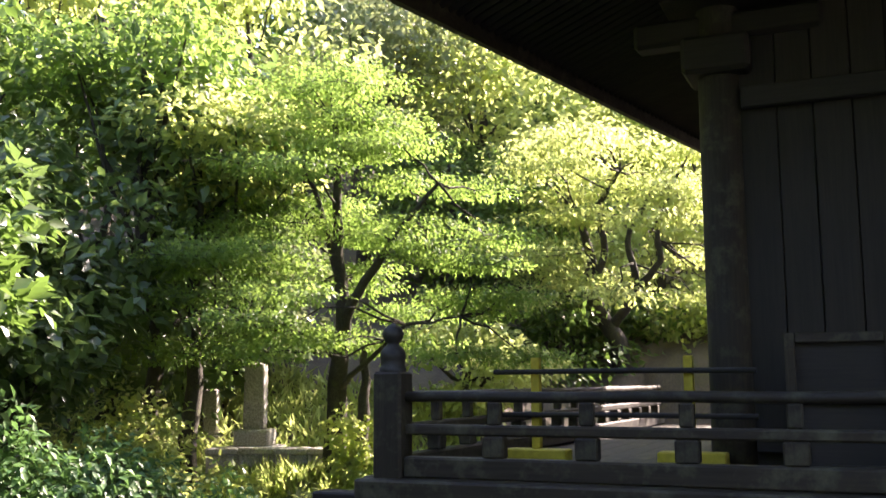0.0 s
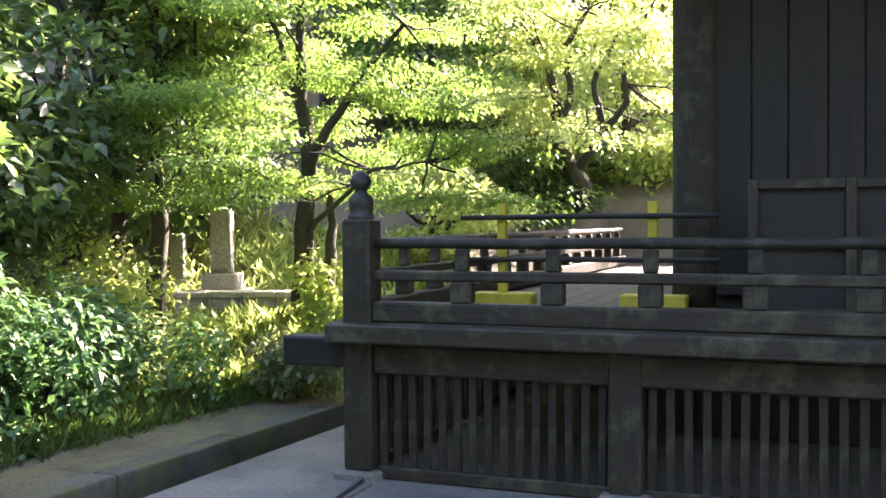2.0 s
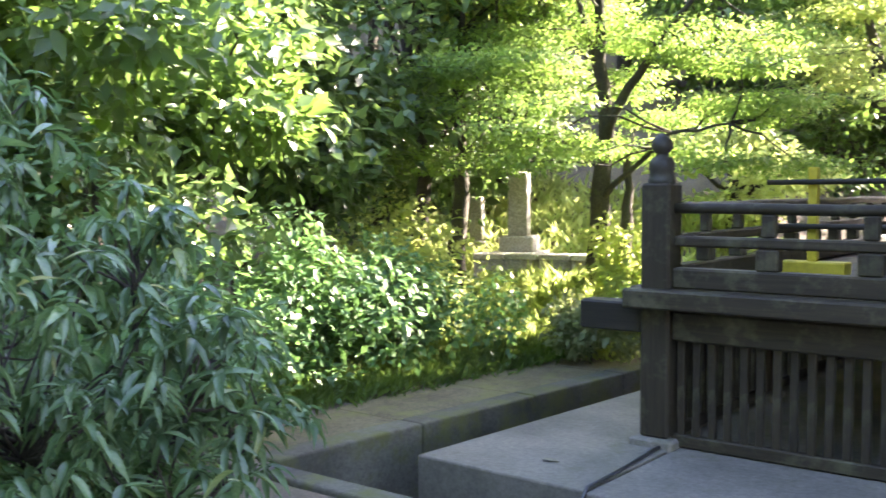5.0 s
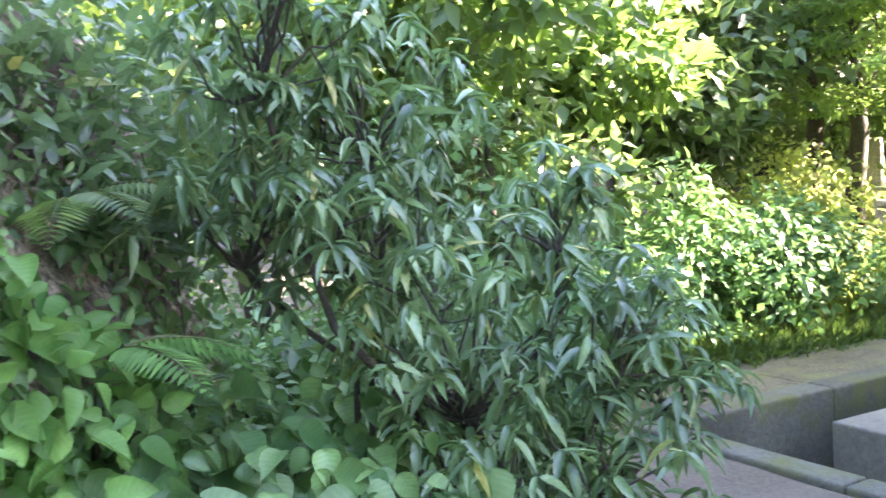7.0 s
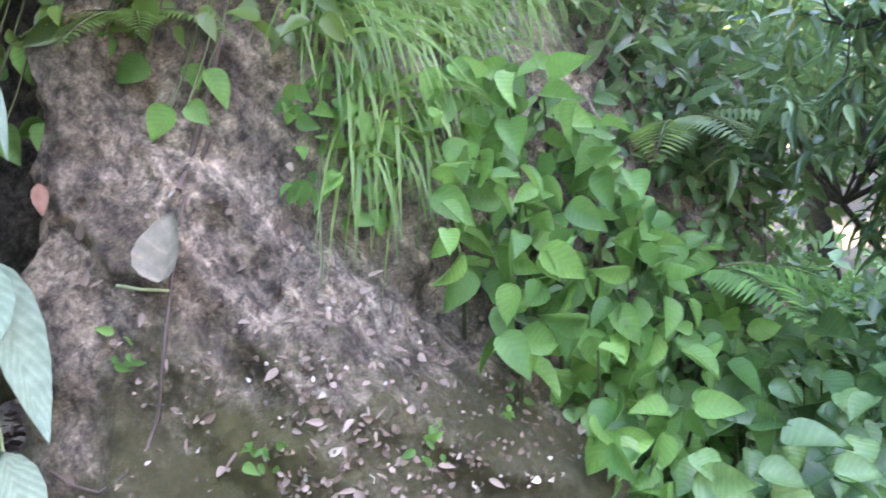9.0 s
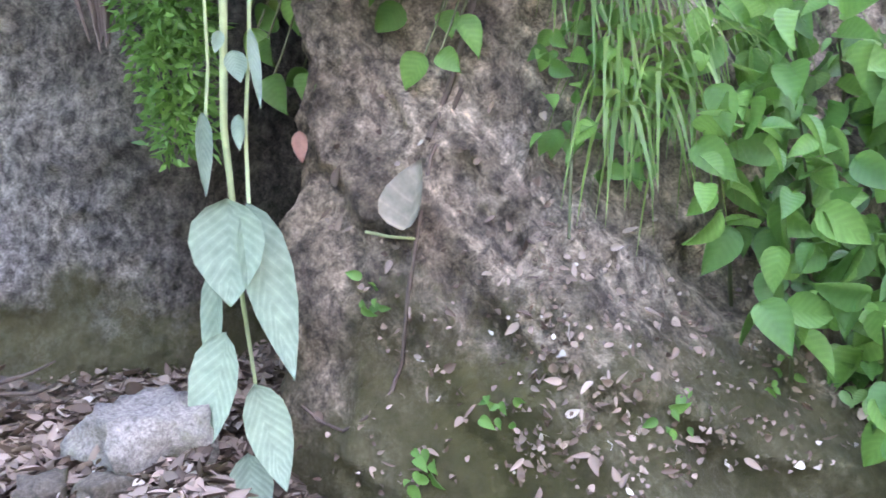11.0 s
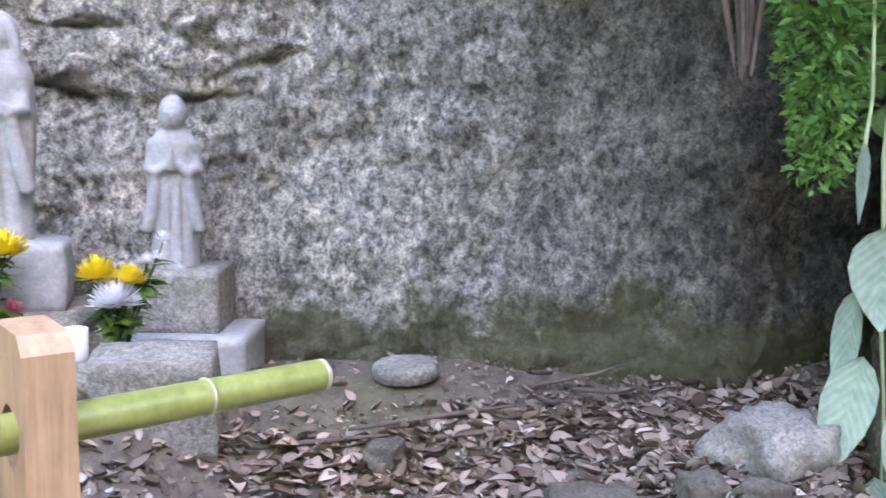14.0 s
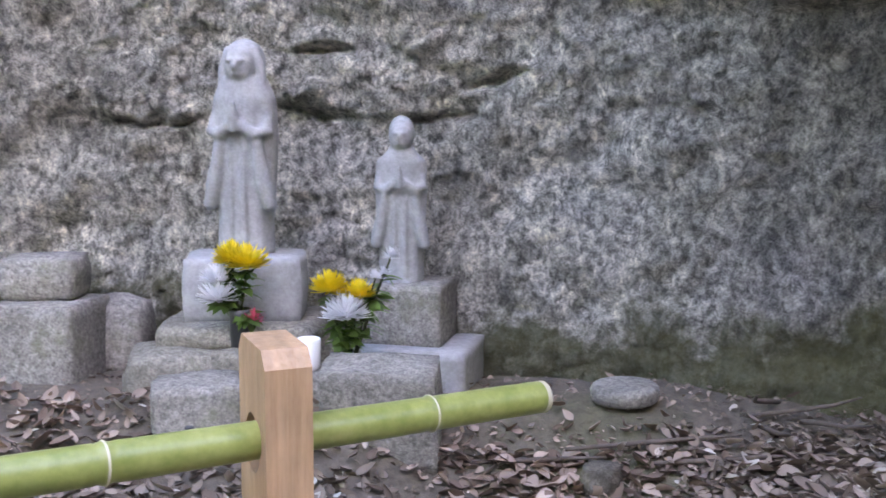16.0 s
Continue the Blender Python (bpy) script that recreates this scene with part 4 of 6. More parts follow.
def statue(name, height, label, x, y, z, hooded):
    """A robed standing figure with joined palms, cut from one stone."""
    H = height
    a = np.linspace(0, 2 * np.pi, 36, endpoint=False)
    prof = [(0.0, 0.118, 0.10), (0.03, 0.124, 0.105), (0.10, 0.122, 0.10), (0.2, 0.122, 0.094), (0.3, 0.132, 0.092), (0.45, 0.14, 0.095), (0.58, 0.143, 0.1), (0.67, 0.14, 0.1),
            (0.735, 0.138, 0.098), (0.785, 0.118 if hooded else 0.09, 0.086), (0.83, 0.1 if hooded else 0.06, 0.075 if hooded else 0.055)]
    pieces = []
    rings = []
    for h, w, d in prof:
        fold = 1 + 0.03 * np.cos(a * 9 + h * 6) * (1 if h < 0.7 else 0.3)
        w, d = w * 1.1, d * 1.08
        rings.append(np.stack([w * H * np.cos(a) * fold, d * H * np.sin(a) * fold, np.full_like(a, h * H)], -1))
    v = np.vstack(rings + [np.array([[0, 0, 0.0], [0, 0, 0.82 * H]])])
    i = np.arange(len(prof) - 1)[:, None] * 36
    j = np.arange(36)[None]
    k = (j + 1) % 36
    nb, last = len(prof) * 36, (len(prof) - 1) * 36
    caps = [(b_, (b_ + 1) % 36, nb, nb) for b_ in range(36)] + [(last + b_, last + (b_ + 1) % 36, nb + 1, nb + 1) for b_ in range(36)]
    pieces.append((v, np.vstack([np.stack([i + j, i + k, i + 36 + k, i + 36 + j], -1).reshape(-1, 4), np.array(caps)])))

    def ball(cx, cy, cz, rx, ry, rz):
        t = np.linspace(0, np.pi, 13)
        vv = np.stack([cx + rx * np.outer(np.sin(t), np.cos(a)), cy + ry * np.outer(np.sin(t), np.sin(a)), cz + rz * np.outer(np.cos(t), np.ones_like(a))], -1).reshape(-1, 3)
        ii = np.arange(12)[:, None] * 36
        pieces.append((vv, np.stack([ii + j, ii + 36 + j, ii + 36 + k, ii + k], -1).reshape(-1, 4)))
    ball(0, -0.04 * H, 0.88 * H, 0.072 * H, 0.07 * H, 0.09 * H)             # head
    ball(0, 0.012 * H, 0.905 * H, (0.1 if hooded else 0.08) * H, 0.085 * H, 0.105 * H)
    if hooded:
        for hs in (-1, 1):      # folds of the hood falling to the shoulders
            pieces.append(tube_np([(0, 0.0, 0.985 * H), (hs * 0.07 * H, -0.02 * H, 0.95 * H), (hs * 0.094 * H, -0.025 * H, 0.87 * H), (hs * 0.1 * H, -0.02 * H, 0.79 * H), (hs * 0.12 * H, -0.01 * H, 0.71 * H)], 0.022 * H, 10))
    ball(0, -0.112 * H, 0.878 * H, 0.014 * H, 0.022 * H, 0.026 * H)              # nose
    ball(0, -0.096 * H, 0.905 * H, 0.05 * H, 0.022 * H, 0.012 * H)               # brow
    ball(0, -0.1 * H, 0.842 * H, 0.024 * H, 0.018 * H, 0.011 * H)               # mouth
    for s in (-1, 1):
        pieces.append(tube_np([(s * 0.115 * H, -0.02 * H, 0.68 * H), (s * 0.128 * H, -0.06 * H, 0.58 * H), (s * 0.08 * H, -0.1 * H, 0.565 * H), (s * 0.014 * H, -0.122 * H, 0.62 * H)],
                              [0.036 * H, 0.04 * H, 0.034 * H, 0.024 * H], 14))   # forearms
        pieces.append(tube_np([(s * 0.085 * H, -0.092 * H, 0.57 * H), (s * 0.1 * H, -0.085 * H, 0.45 * H), (s * 0.125 * H, -0.078 * H, 0.33 * H), (s * 0.15 * H, -0.075 * H, 0.235 * H), (s * 0.165 * H, -0.07 * H, 0.215 * H)],
                              [0.026 * H, 0.034 * H, 0.042 * H, 0.034 * H, 0.008 * H], 12))   # hanging sleeves
        pieces.append(tube_np([(s * 0.035 * H, -0.1 * H, 0.55 * H), (s * 0.03 * H, -0.105 * H, 0.3 * H), (s * 0.035 * H, -0.1 * H, 0.06 * H)], [0.012 * H, 0.014 * H, 0.013 * H], 8))
        ball(s * 0.045 * H, -0.1 * H, 0.012 * H, 0.03 * H, 0.04 * H, 0.018 * H)
    pieces.append(tube_np([(0, -0.128 * H, 0.58 * H), (0, -0.138 * H, 0.65 * H), (0, -0.135 * H, 0.72 * H)], [0.026 * H, 0.024 * H, 0.008 * H], 10))
    ob = new(name, mesh_np(name, *tidy(*join_np(pieces)), M_STATUE, True))
    rm = ob.modifiers.new("carved", "REMESH")
    rm.mode, rm.voxel_size, rm.use_smooth_shade = "VOXEL", 0.0052, True
    sm = ob.modifiers.new("worn", "SMOOTH")
    sm.factor, sm.iterations = 0.5, 2
    ob.matrix_basis = pose(x, y, z, 0, 0, 147.78 + (-12 if hooded else -4))
    return tagged(ob, label, "statue")


x, y = niche(-0.635, 3.2)
statue("stone_statue", 0.685, "pale stone statue of a hooded robed figure with joined palms", x, y, 1.083, True)
x, y = niche(-0.135, 3.25)
statue("stone_statue", 0.545, "weathered smaller stone statue of a robed figure with joined palms", x, y, 0.985, False)
x, y = niche(-0.14, 3.24)


def mum(name, radius, mat, parent, at, petals=110):
    """A chrysanthemum head: a dome of narrow curved petals."""
    d = rand_dirs(petals)
    d[:, 2] = np.abs(d[:, 2]) * 1.1 - 0.25
    d = unit(d)
    C = d * radius * 0.2
    N = np.cross(d, np.cross(np.array([0, 0, 1.0]), d) + 1e-3)
    v, f = leaves_np(C, d, N, radius * (0.85 + 0.35 * rng.random(petals)), radius * 0.24, 1, -0.25, 0.3)
    return part(name, mesh_np(name, v, f, mat, True), parent, at=Matrix.Translation(at))


def bouquet(name, u, v, z, heads, vase_mat, vase_h, label):
    x, y = niche(u, v)
    b = thing(name, x, y, z, label, "flowers", "offered flowers", 147.78)
    part("vase", lathe("vase", [(0, 0), (0.03, 0), (0.03, vase_h * 0.8), (0.036, vase_h), (0.03, vase_h), (0.026, vase_h * 0.9), (0.0, vase_h * 0.88)], vase_mat), b, "plain upright vase")
    C, D = [], []
    for hx, hy, hz, r, mat in heads:
        p0, p1 = Vector((hx * 0.15, hy * 0.15, vase_h * 0.9)), Vector((hx, hy, hz))
        part("stem", tube("stem", [p0, p0.lerp(p1, 0.5) + Vector((0, 0, 0.01)), p1], 0.003, M_TWIG, 5), b)
        mum("flower_head", r, mat, b, p1, 190 if r > 0.03 else 60)
        for k in range(16):
            C.append(p0.lerp(p1, 0.2 + 0.7 * rng.random()))
            D.append((*(rng.normal(size=2)), 0.35 * rng.normal()))
    v_, f_ = leaves_np(np.array(C), np.array(D), rand_dirs(len(C)) * 0.5 + np.array([0, 0, 1.0]), 0.055, 0.03, 1, 0.3)
    part("foliage", mesh_np("foliage", v_, f_, L_MID, True), b)
    return b


bouquet("flower_vase", -0.615, 2.95, 0.83, [(0.035, -0.02, 0.255, 0.055, M_PETAL_Y), (-0.015, -0.01, 0.268, 0.05, M_PETAL_Y), (-0.055, -0.03, 0.155, 0.052, M_PETAL_W), (-0.06, -0.01, 0.205, 0.045, M_PETAL_W), (0.05, -0.03, 0.09, 0.03, M_PETAL_P)],
        M_VASE, 0.12, "yellow and white chrysanthemums in a dark vase")
bouquet("flower_vase", -0.275, 2.9, 0.72, [(-0.06, 0, 0.295, 0.05, M_PETAL_Y), (0.025, 0, 0.28, 0.042, M_PETAL_Y), (-0.01, -0.03, 0.225, 0.058, M_PETAL_W), (-0.045, -0.02, 0.215, 0.03, M_PETAL_W), (0.12, 0.04, 0.39, 0.026, M_PETAL_W), (0.075, 0.03, 0.33, 0.024, M_PETAL_W), (0.1, 0.03, 0.345, 0.018, M_PETAL_W)],
        M_STEEL, 0.11, "yellow and white chrysanthemums in a steel vase")
x, y = niche(-0.386, 2.8)
stone_at("boulder", -0.4, 2.83, 0.58, 0.805, 0.2, 0.16, M_BLOCK, "low grey rock under a cup", 14, 0, 0.6, 0.06)
cup = new("cup", lathe("cup", [(0, 0), (0.03, 0), (0.034, 0.01), (0.036, 0.088), (0.033, 0.09), (0.031, 0.08), (0.029, 0.012), (0, 0.01)], M_CERAMIC))
cup.matrix_basis = pose(x, y, 0.803)
tagged(cup, "small white glazed offering cup", "cup")
stone_at("boulder", -0.6, 2.95, 0.58, 0.835, 0.2, 0.16, M_PEBBLE, "small boulder under a vase", 15, 0, 0.6, 0.06)
stone_at("boulder", -0.275, 2.93, 0.56, 0.725, 0.22, 0.14, M_BLOCK, "grey rock under a vase", 16, 0, 0.6, 0.06)

# bamboo rail through a timber post
fence = thing("bamboo_fence", 0, 0, 0, "fresh pale timber post with a green bamboo rail through it", "fence")


def n3(u, v, z):
    x, y = niche(u, v)
    return Vector((x, y, z))


pf, pl, pr = n3(-0.3165, 1.723, 1.1025), n3(-0.409, 1.89, 1.1025), n3(-0.243, 1.755, 1.1025)
ax_w, ax_t = (pl - pf), (pr - pf)
post_w, post_t = 0.22, 0.088
ang = math.degrees(math.atan2(ax_t.y, ax_t.x))
pm = Matrix.Translation((pf.x, pf.y, 0)) @ pose(0, 0, 0, 0, 0, ang)
side = 1 if (pose(0, 0, 0, 0, 0, -ang) @ ax_w).y > 0 else -1
cyp = side * post_w / 2
z_hole, r_hole = 0.906, 0.058
zg = ngz(pf.x, pf.y) - 0.1


def holed_post():
    """A plank post with a round hole through its thickness."""
    n = 32
    vs, fs = [], []
    y0, y1 = -post_w / 2, post_w / 2
    zt, zb = 1.1025, 0.70
    for xx in (0.0, post_t):
        for i in range(n):
            t = 2 * math.pi * i / n
            vs.append((xx, r_hole * math.cos(t), z_hole + r_hole * math.sin(t)))
        for i in range(n):
            t = 2 * math.pi * i / n
            c, s = math.cos(t), math.sin(t)
            k = min(((y1 if c > 0 else -y0) / abs(c)) if abs(c) > 1e-6 else 9, ((zt - z_hole) if s > 0 else (z_hole - zb)) / abs(s) if abs(s) > 1e-6 else 9)
            vs.append((xx, k * c, z_hole + k * s))
    for b, flip in ((0, False), (2 * n, True)):
        for i in range(n):
            q = (b + i, b + n + i, b + n + (i + 1) % n, b + (i + 1) % n)
            fs.append(q[::-1] if flip else q)
    for i in range(n):
        k = (i + 1) % n
        fs.append((i, k, 2 * n + k, 2 * n + i))
        fs.append((n + i, 3 * n + i, 3 * n + k, n + k))
    return vs, fs


hv, hf = holed_post()
bmp = bmesh.new()
bv = [bmp.verts.new(p) for p in hv]
for f in hf:
    bmp.faces.new([bv[i] for i in f])
bmesh.ops.recalc_face_normals(bmp, faces=bmp.faces)
part("post_head", bm_mesh("post_head", bmp, M_PALE), fence, "fresh pale timber plank with a round hole", pm @ Matrix.Translation((0, cyp, 0)))
part("post_shaft", box("post_shaft", post_t, post_w, 0.70 - zg, M_PALE, 0.002), fence, at=pm @ Matrix.Translation((post_t / 2, cyp, (0.70 + zg) / 2)))
bm_m, bnt, bb = material("green_bamboo")
b_n = noise_out(bnt, 3.0, 5, 0.6, (8, 8, 8))
bcol = ramp(bnt, b_n, [(0.3, (0.17, 0.2, 0.045)), (0.6, (0.27, 0.29, 0.085)), (0.8, (0.34, 0.33, 0.13))])
bnt.links.new(bcol, bb.inputs["Base Color"])
bb.inputs["Roughness"].default_value = 0.32
M_CUT = plain("cut_bamboo_rim", (0.62, 0.58, 0.42), 0.7, 0.2)
B0, B1 = n3(-1.077, 1.270, 0.960), n3(0.229, 2.200, 0.892)
bl = B1 - B0
blen = bl.length
pts, rad = [], []
nodes_at = [blen - 0.313, blen - 0.990]
for s in np.linspace(0, blen, 220):
    near = min(abs(s - q) for q in nodes_at)
    pts.append(B0 + bl * (s / blen))
    rad.append(0.0365 + 0.0028 * math.exp(-(near / 0.007) ** 2) - 0.0016 * math.exp(-((near - 0.012) / 0.006) ** 2))
culm = part("bamboo_rail", mesh_np("bamboo_rail", *tube_np(pts, rad, 28, cap=False), bm_m, True), fence, "smooth green bamboo pole with nodes")
ends = [B1 - bl.normalized() * 0.004, B1]
part("cut_rim", mesh_np("cut_rim", *tube_np([B1 - bl.normalized() * 0.012, B1 + bl.normalized() * 0.001, B1 + bl.normalized() * 0.001, B1 - bl.normalized() * 0.05], [0.0368, 0.0368, 0.029, 0.029], 28, cap=False), M_CUT, True), culm)
for q in nodes_at:
    c = B0 + bl * (q / blen)
    part("node_ring", mesh_np("node_ring", *tube_np([c - bl.normalized() * 0.0025, c, c + bl.normalized() * 0.0025], [0.0388, 0.0402, 0.0388], 28, cap=False), M_CUT, True), culm)

# litter on the terrace
def litter(name, n, u0, u1, v0, v1, size, mat, label, bias=None):
    u, v = rng.uniform(u0, u1, n), rng.uniform(v0, v1, n)
    if bias is not None:
        keep = rng.random(n) < bias(u, v)
        u, v = u[keep], v[keep]
    P = NO + np.outer(u, NR) + np.outer(v, NF)
    z = niche_ground(P[:, 0], P[:, 1]) + rng.uniform(0.002, 0.02, len(u))
    C = np.column_stack([P, z])
    m = len(u)
    D = unit(np.column_stack([rng.normal(size=(m, 2)), rng.normal(size=m) * 0.25]))
    N = unit(np.column_stack([rng.normal(size=(m, 2)) * 0.45, np.ones(m)]))
    s = size * (0.4 + 0.9 * rng.random(m))
    v_, f_ = leaves_np(C, D, N, s, s * rng.uniform(0.35, 0.8, m), 1, rng.uniform(-0.5, 0.4), 0.35)
    ob = new(name, mesh_np(name, v_, f_, mat, True))
    return tagged(ob, label, "leaf litter", kind="stuff")


heap = lambda u, v: np.clip(0.25 + 0.5 * smooth(0.6, 1.2, u) + 0.7 * smooth(2.95, 2.75, v), 0, 1) * np.where(v > 2.84, 0.1, 1)
litter("leaf_litter", 6500, -1.8, 2.0, 1.75, 3.5, 0.05, L_DEAD, "dry brown and grey fallen leaves on the soil", heap)
litter("leaf_heap", 4200, 0.0, 2.0, 1.75, 2.75, 0.06, L_DEAD, "heaped dry pale and brown fallen leaves")
litter("leaf_fragments", 22000, -1.8, 2.0, 1.75, 3.4, 0.022, L_DEAD, "small broken bits of dry leaf on the soil", lambda u, v: (0.3 + 0.6 * smooth(0.2, 1.0, u)) * np.where(v > 2.84, 0.35, 1))
big = thing("maple_leaf_dry", *niche(-0.14, 2.72), ngz(*niche(-0.14, 2.72)) + 0.01, "large dry lobed brown leaf on the soil", "leaf", rz=147.78)
lob = np.linspace(-2.2, 2.2, 7) + math.pi / 2
lv, lf = leaves_np(np.zeros((7, 3)) + np.array([0, 0, 0.03]), np.column_stack([np.cos(lob), np.sin(lob) * 0.7, 0.5 + 0 * lob]), np.tile([0, -0.6, 1.0], (7, 1)), np.array([0.06, 0.09, 0.11, 0.12, 0.11, 0.09, 0.06]), 0.045, 1, 0.2)
part("blade", mesh_np("blade", lv, lf, plain("brown_leaf", (0.24, 0.18, 0.15), 0.7, 0.4, 40), True), big)
for i, (u, v, l, a, zz) in enumerate(((0.98, 2.9, 0.3, 20, 0.06), (1.06, 2.86, 0.3, 130, 0.06), (1.1, 2.8, 0.34, 80, 0.05), (0.95, 2.8, 0.25, 60, 0.03), (0.6, 2.75, 0.5, 155, 0.02), (0.25, 2.72, 0.4, 145, 0.02), (0.85, 2.7, 0.5, 150, 0.02))):
    x, y = niche(u, v)
    c, s = math.cos(radians(a)), math.sin(radians(a))
    z = ngz(x, y) + 0.012
    tw = new("fallen_twig", tube("fallen_twig", [(x - c * l / 2, y - s * l / 2, z), (x, y, z + zz * 0.6), (x + c * l / 3, y + s * l / 3, z + zz), (x + c * l / 2, y + s * l / 2 + 0.03, z + zz * 1.6)], [0.006, 0.008, 0.006, 0.003], M_ROOT, 7))
    tagged(tw, "dead brown twig lying on the soil", "twig", "fallen twigs")

for ob in bpy.data.objects:     # set the niche's things into the place
    if ob not in outside and ob.parent is None:
        ob.matrix_basis = NICHE @ ob.matrix_basis

# ---- plants on the outcrop ----
OUTV = ov


def rock_x(y, z):
    """Front of the outcrop at a height: x."""
    i = int(np.argmin(abs(OZ - z)))
    sel = slice(int(len(OQ) * 0.3), int(len(OQ) * 0.8))
    row = OUTV[i, sel]
    return float(row[np.argmin(abs(row[:, 1] - y)), 0])


def sprig_leaves(n, ylo, yhi, zlo, zhi, off, size, aspect, keep=None, face=(1.0, -0.1, 0.55), jit=0.55):
    """Leaves standing off the outcrop and facing outwards."""
    C = []
    while len(C) < n:
        y, z = rng.uniform(ylo, yhi), rng.uniform(zlo, zhi)
        if keep and not keep(y, z):
            continue
        C.append((rock_x(y, z) + rng.uniform(*off), y, z))
    C = np.array(C)
    D = np.column_stack([rng.normal(size=n) * 0.35 + 0.45, rng.normal(size=n) * 0.75, rng.normal(size=n) * 0.5 - 0.45])
    N = unit(np.array(face) + rng.normal(size=(n, 3)) * jit * 0.7)
    s = size * (0.55 + 0.65 * rng.random(n))
    return C, D, N, s, s * aspect


def herb(name, label, mat, stems, C, D, N, s, w, category="plant", droop=0.35):
    th = thing(name, 0, 0, 0, label, category)
    v_, f_ = leaves_np(C, D, N, s, w, 1, droop, 0.42)
    part("foliage", mesh_np("foliage", v_, f_, mat, True, True), th)
    if stems:
        tagged(part("stalk", mesh_np("stalk", *tidy(*join_np([tube_np(p, r, 5) for p, r in stems])), M_TWIG, True), th), "thin green stalks", kind="stuff")
    return th


def herb_a(y, z):
    low_edge = 1.04 - 1.38 * y + 0.05 * math.sin(y * 23) if y > -0.2 else 9
    return low_edge < z < 1.64 - 0.8 * max(0, y) and y < 0.30 + 0.9 * (1.34 - z) and z > 0.75


C, D, N, s, w = sprig_leaves(430, -0.2, 0.6, 0.75, 1.66, (0.02, 0.36), 0.085, 0.64, herb_a, jit=1.35)
st = []
for i in range(0, 430, 7):
    c = C[i]
    st.append(([(c[0] - 0.3, c[1] + 0.02, c[2] - 0.34), (c[0] - 0.12, c[1] + 0.02, c[2] - 0.1), tuple(c)], [0.006, 0.004, 0.002]))
herb("broad_leaved_herb", "bright green broad-leaved herb growing off the rock", L_NETTLE, st, C, D, N, s, w)
n = 760
C = np.column_stack([rng.uniform(-2.75, -1.98, n), rng.uniform(0.12, 1.1, n), np.zeros(n)])
C[:, 2] = 1.02 - 0.12 * (C[:, 1] - 0.1) - 0.75 * rng.random(n) ** 1.5 - 0.2 * (C[:, 0] + 2.4) + 0.05 * np.sin(C[:, 1] * 19)
C[:, 0] -= 0.35 * np.clip(0.3 - C[:, 1], 0, 1)
D = np.column_stack([0.55 + 0.4 * rng.normal(size=n), -0.1 + 0.6 * rng.normal(size=n), -0.35 + 0.35 * rng.normal(size=n)])
N = unit(np.array([0.7, -0.2, 0.9]) + rng.normal(size=(n, 3)) * 0.55)
sz = 0.105 * (0.55 + 0.65 * rng.random(n))
st = [([(c[0] - 0.05, c[1] + 0.03, c[2] - 0.55), (c[0] - 0.04, c[1] + 0.02, c[2] - 0.2), tuple(c)], [0.006, 0.004, 0.002]) for c in C[::8]]
herb("broad_leaved_herb", "darker green herb with large soft leaves low on the bank", L_HERB, st, C, D, N, sz, sz * 0.7)
C, D, N, s, w = sprig_leaves(900, -0.12, 1.0, 0.4, 1.6, (0.0, 0.14), 0.055, 0.55, lambda y, z: z > 1.0 - 1.38 * y)
herb("small_leaved_herb", "small-leaved green ground plants between larger herbs", L_HERB, [], C, D, N, s, w)
C, D, N, s, w = sprig_leaves(70, -0.46, -0.28, 1.33, 1.64, (0.02, 0.1), 0.045, 0.7)
herb("small_leaved_herb", "light green seedling tuft hanging on the rock", L_NETTLE, [([(rock_x(-0.4, 1.5), -0.4, 1.6), (rock_x(-0.4, 1.4) + 0.06, -0.41, 1.42), (rock_x(-0.4, 1.25) + 0.05, -0.4, 1.25)], 0.003)], C, D, N, s, w)
ivy_pts = [(-0.94, 1.65), (-0.97, 1.62), (-0.95, 1.60), (-0.85, 1.535), (-0.88, 1.55), (-0.93, 1.535), (-0.80, 1.59), (-0.70, 1.65), (-0.63, 1.63), (-0.65, 1.56), (-0.62, 1.56), (-0.59, 1.62), (-0.9, 1.68), (-0.76, 1.69)]
C = np.array([(rock_x(y, z) + 0.06, y, z) for y, z in ivy_pts])
n = len(C)
herb("ivy", "trailing ivy with heart-shaped leaves over the rock", L_NETTLE, [([(rock_x(y, z) + 0.02, y + 0.05, z + 0.16), (rock_x(y, z) + 0.05, y + 0.02, z + 0.05), (rock_x(y, z) + 0.06, y, z)], 0.0022) for y, z in ivy_pts],
     C, np.column_stack([np.full(n, 0.3), rng.normal(size=n) * 0.5, np.full(n, -0.8)]), unit(np.array([1.0, 0.2, 0.4]) + rng.normal(size=(n, 3)) * 0.35), 0.045 + 0.03 * rng.random(n), 0.042 + 0.018 * rng.random(n))
C, D, N, s, w = sprig_leaves(240, -1.0, -0.3, 1.68, 2.3, (0.0, 0.2), 0.065, 0.6, jit=1.1)
herb("bank_shrub", "dark leaves hanging over the top of the rock", L_MID, [], C, D, N, s, w)


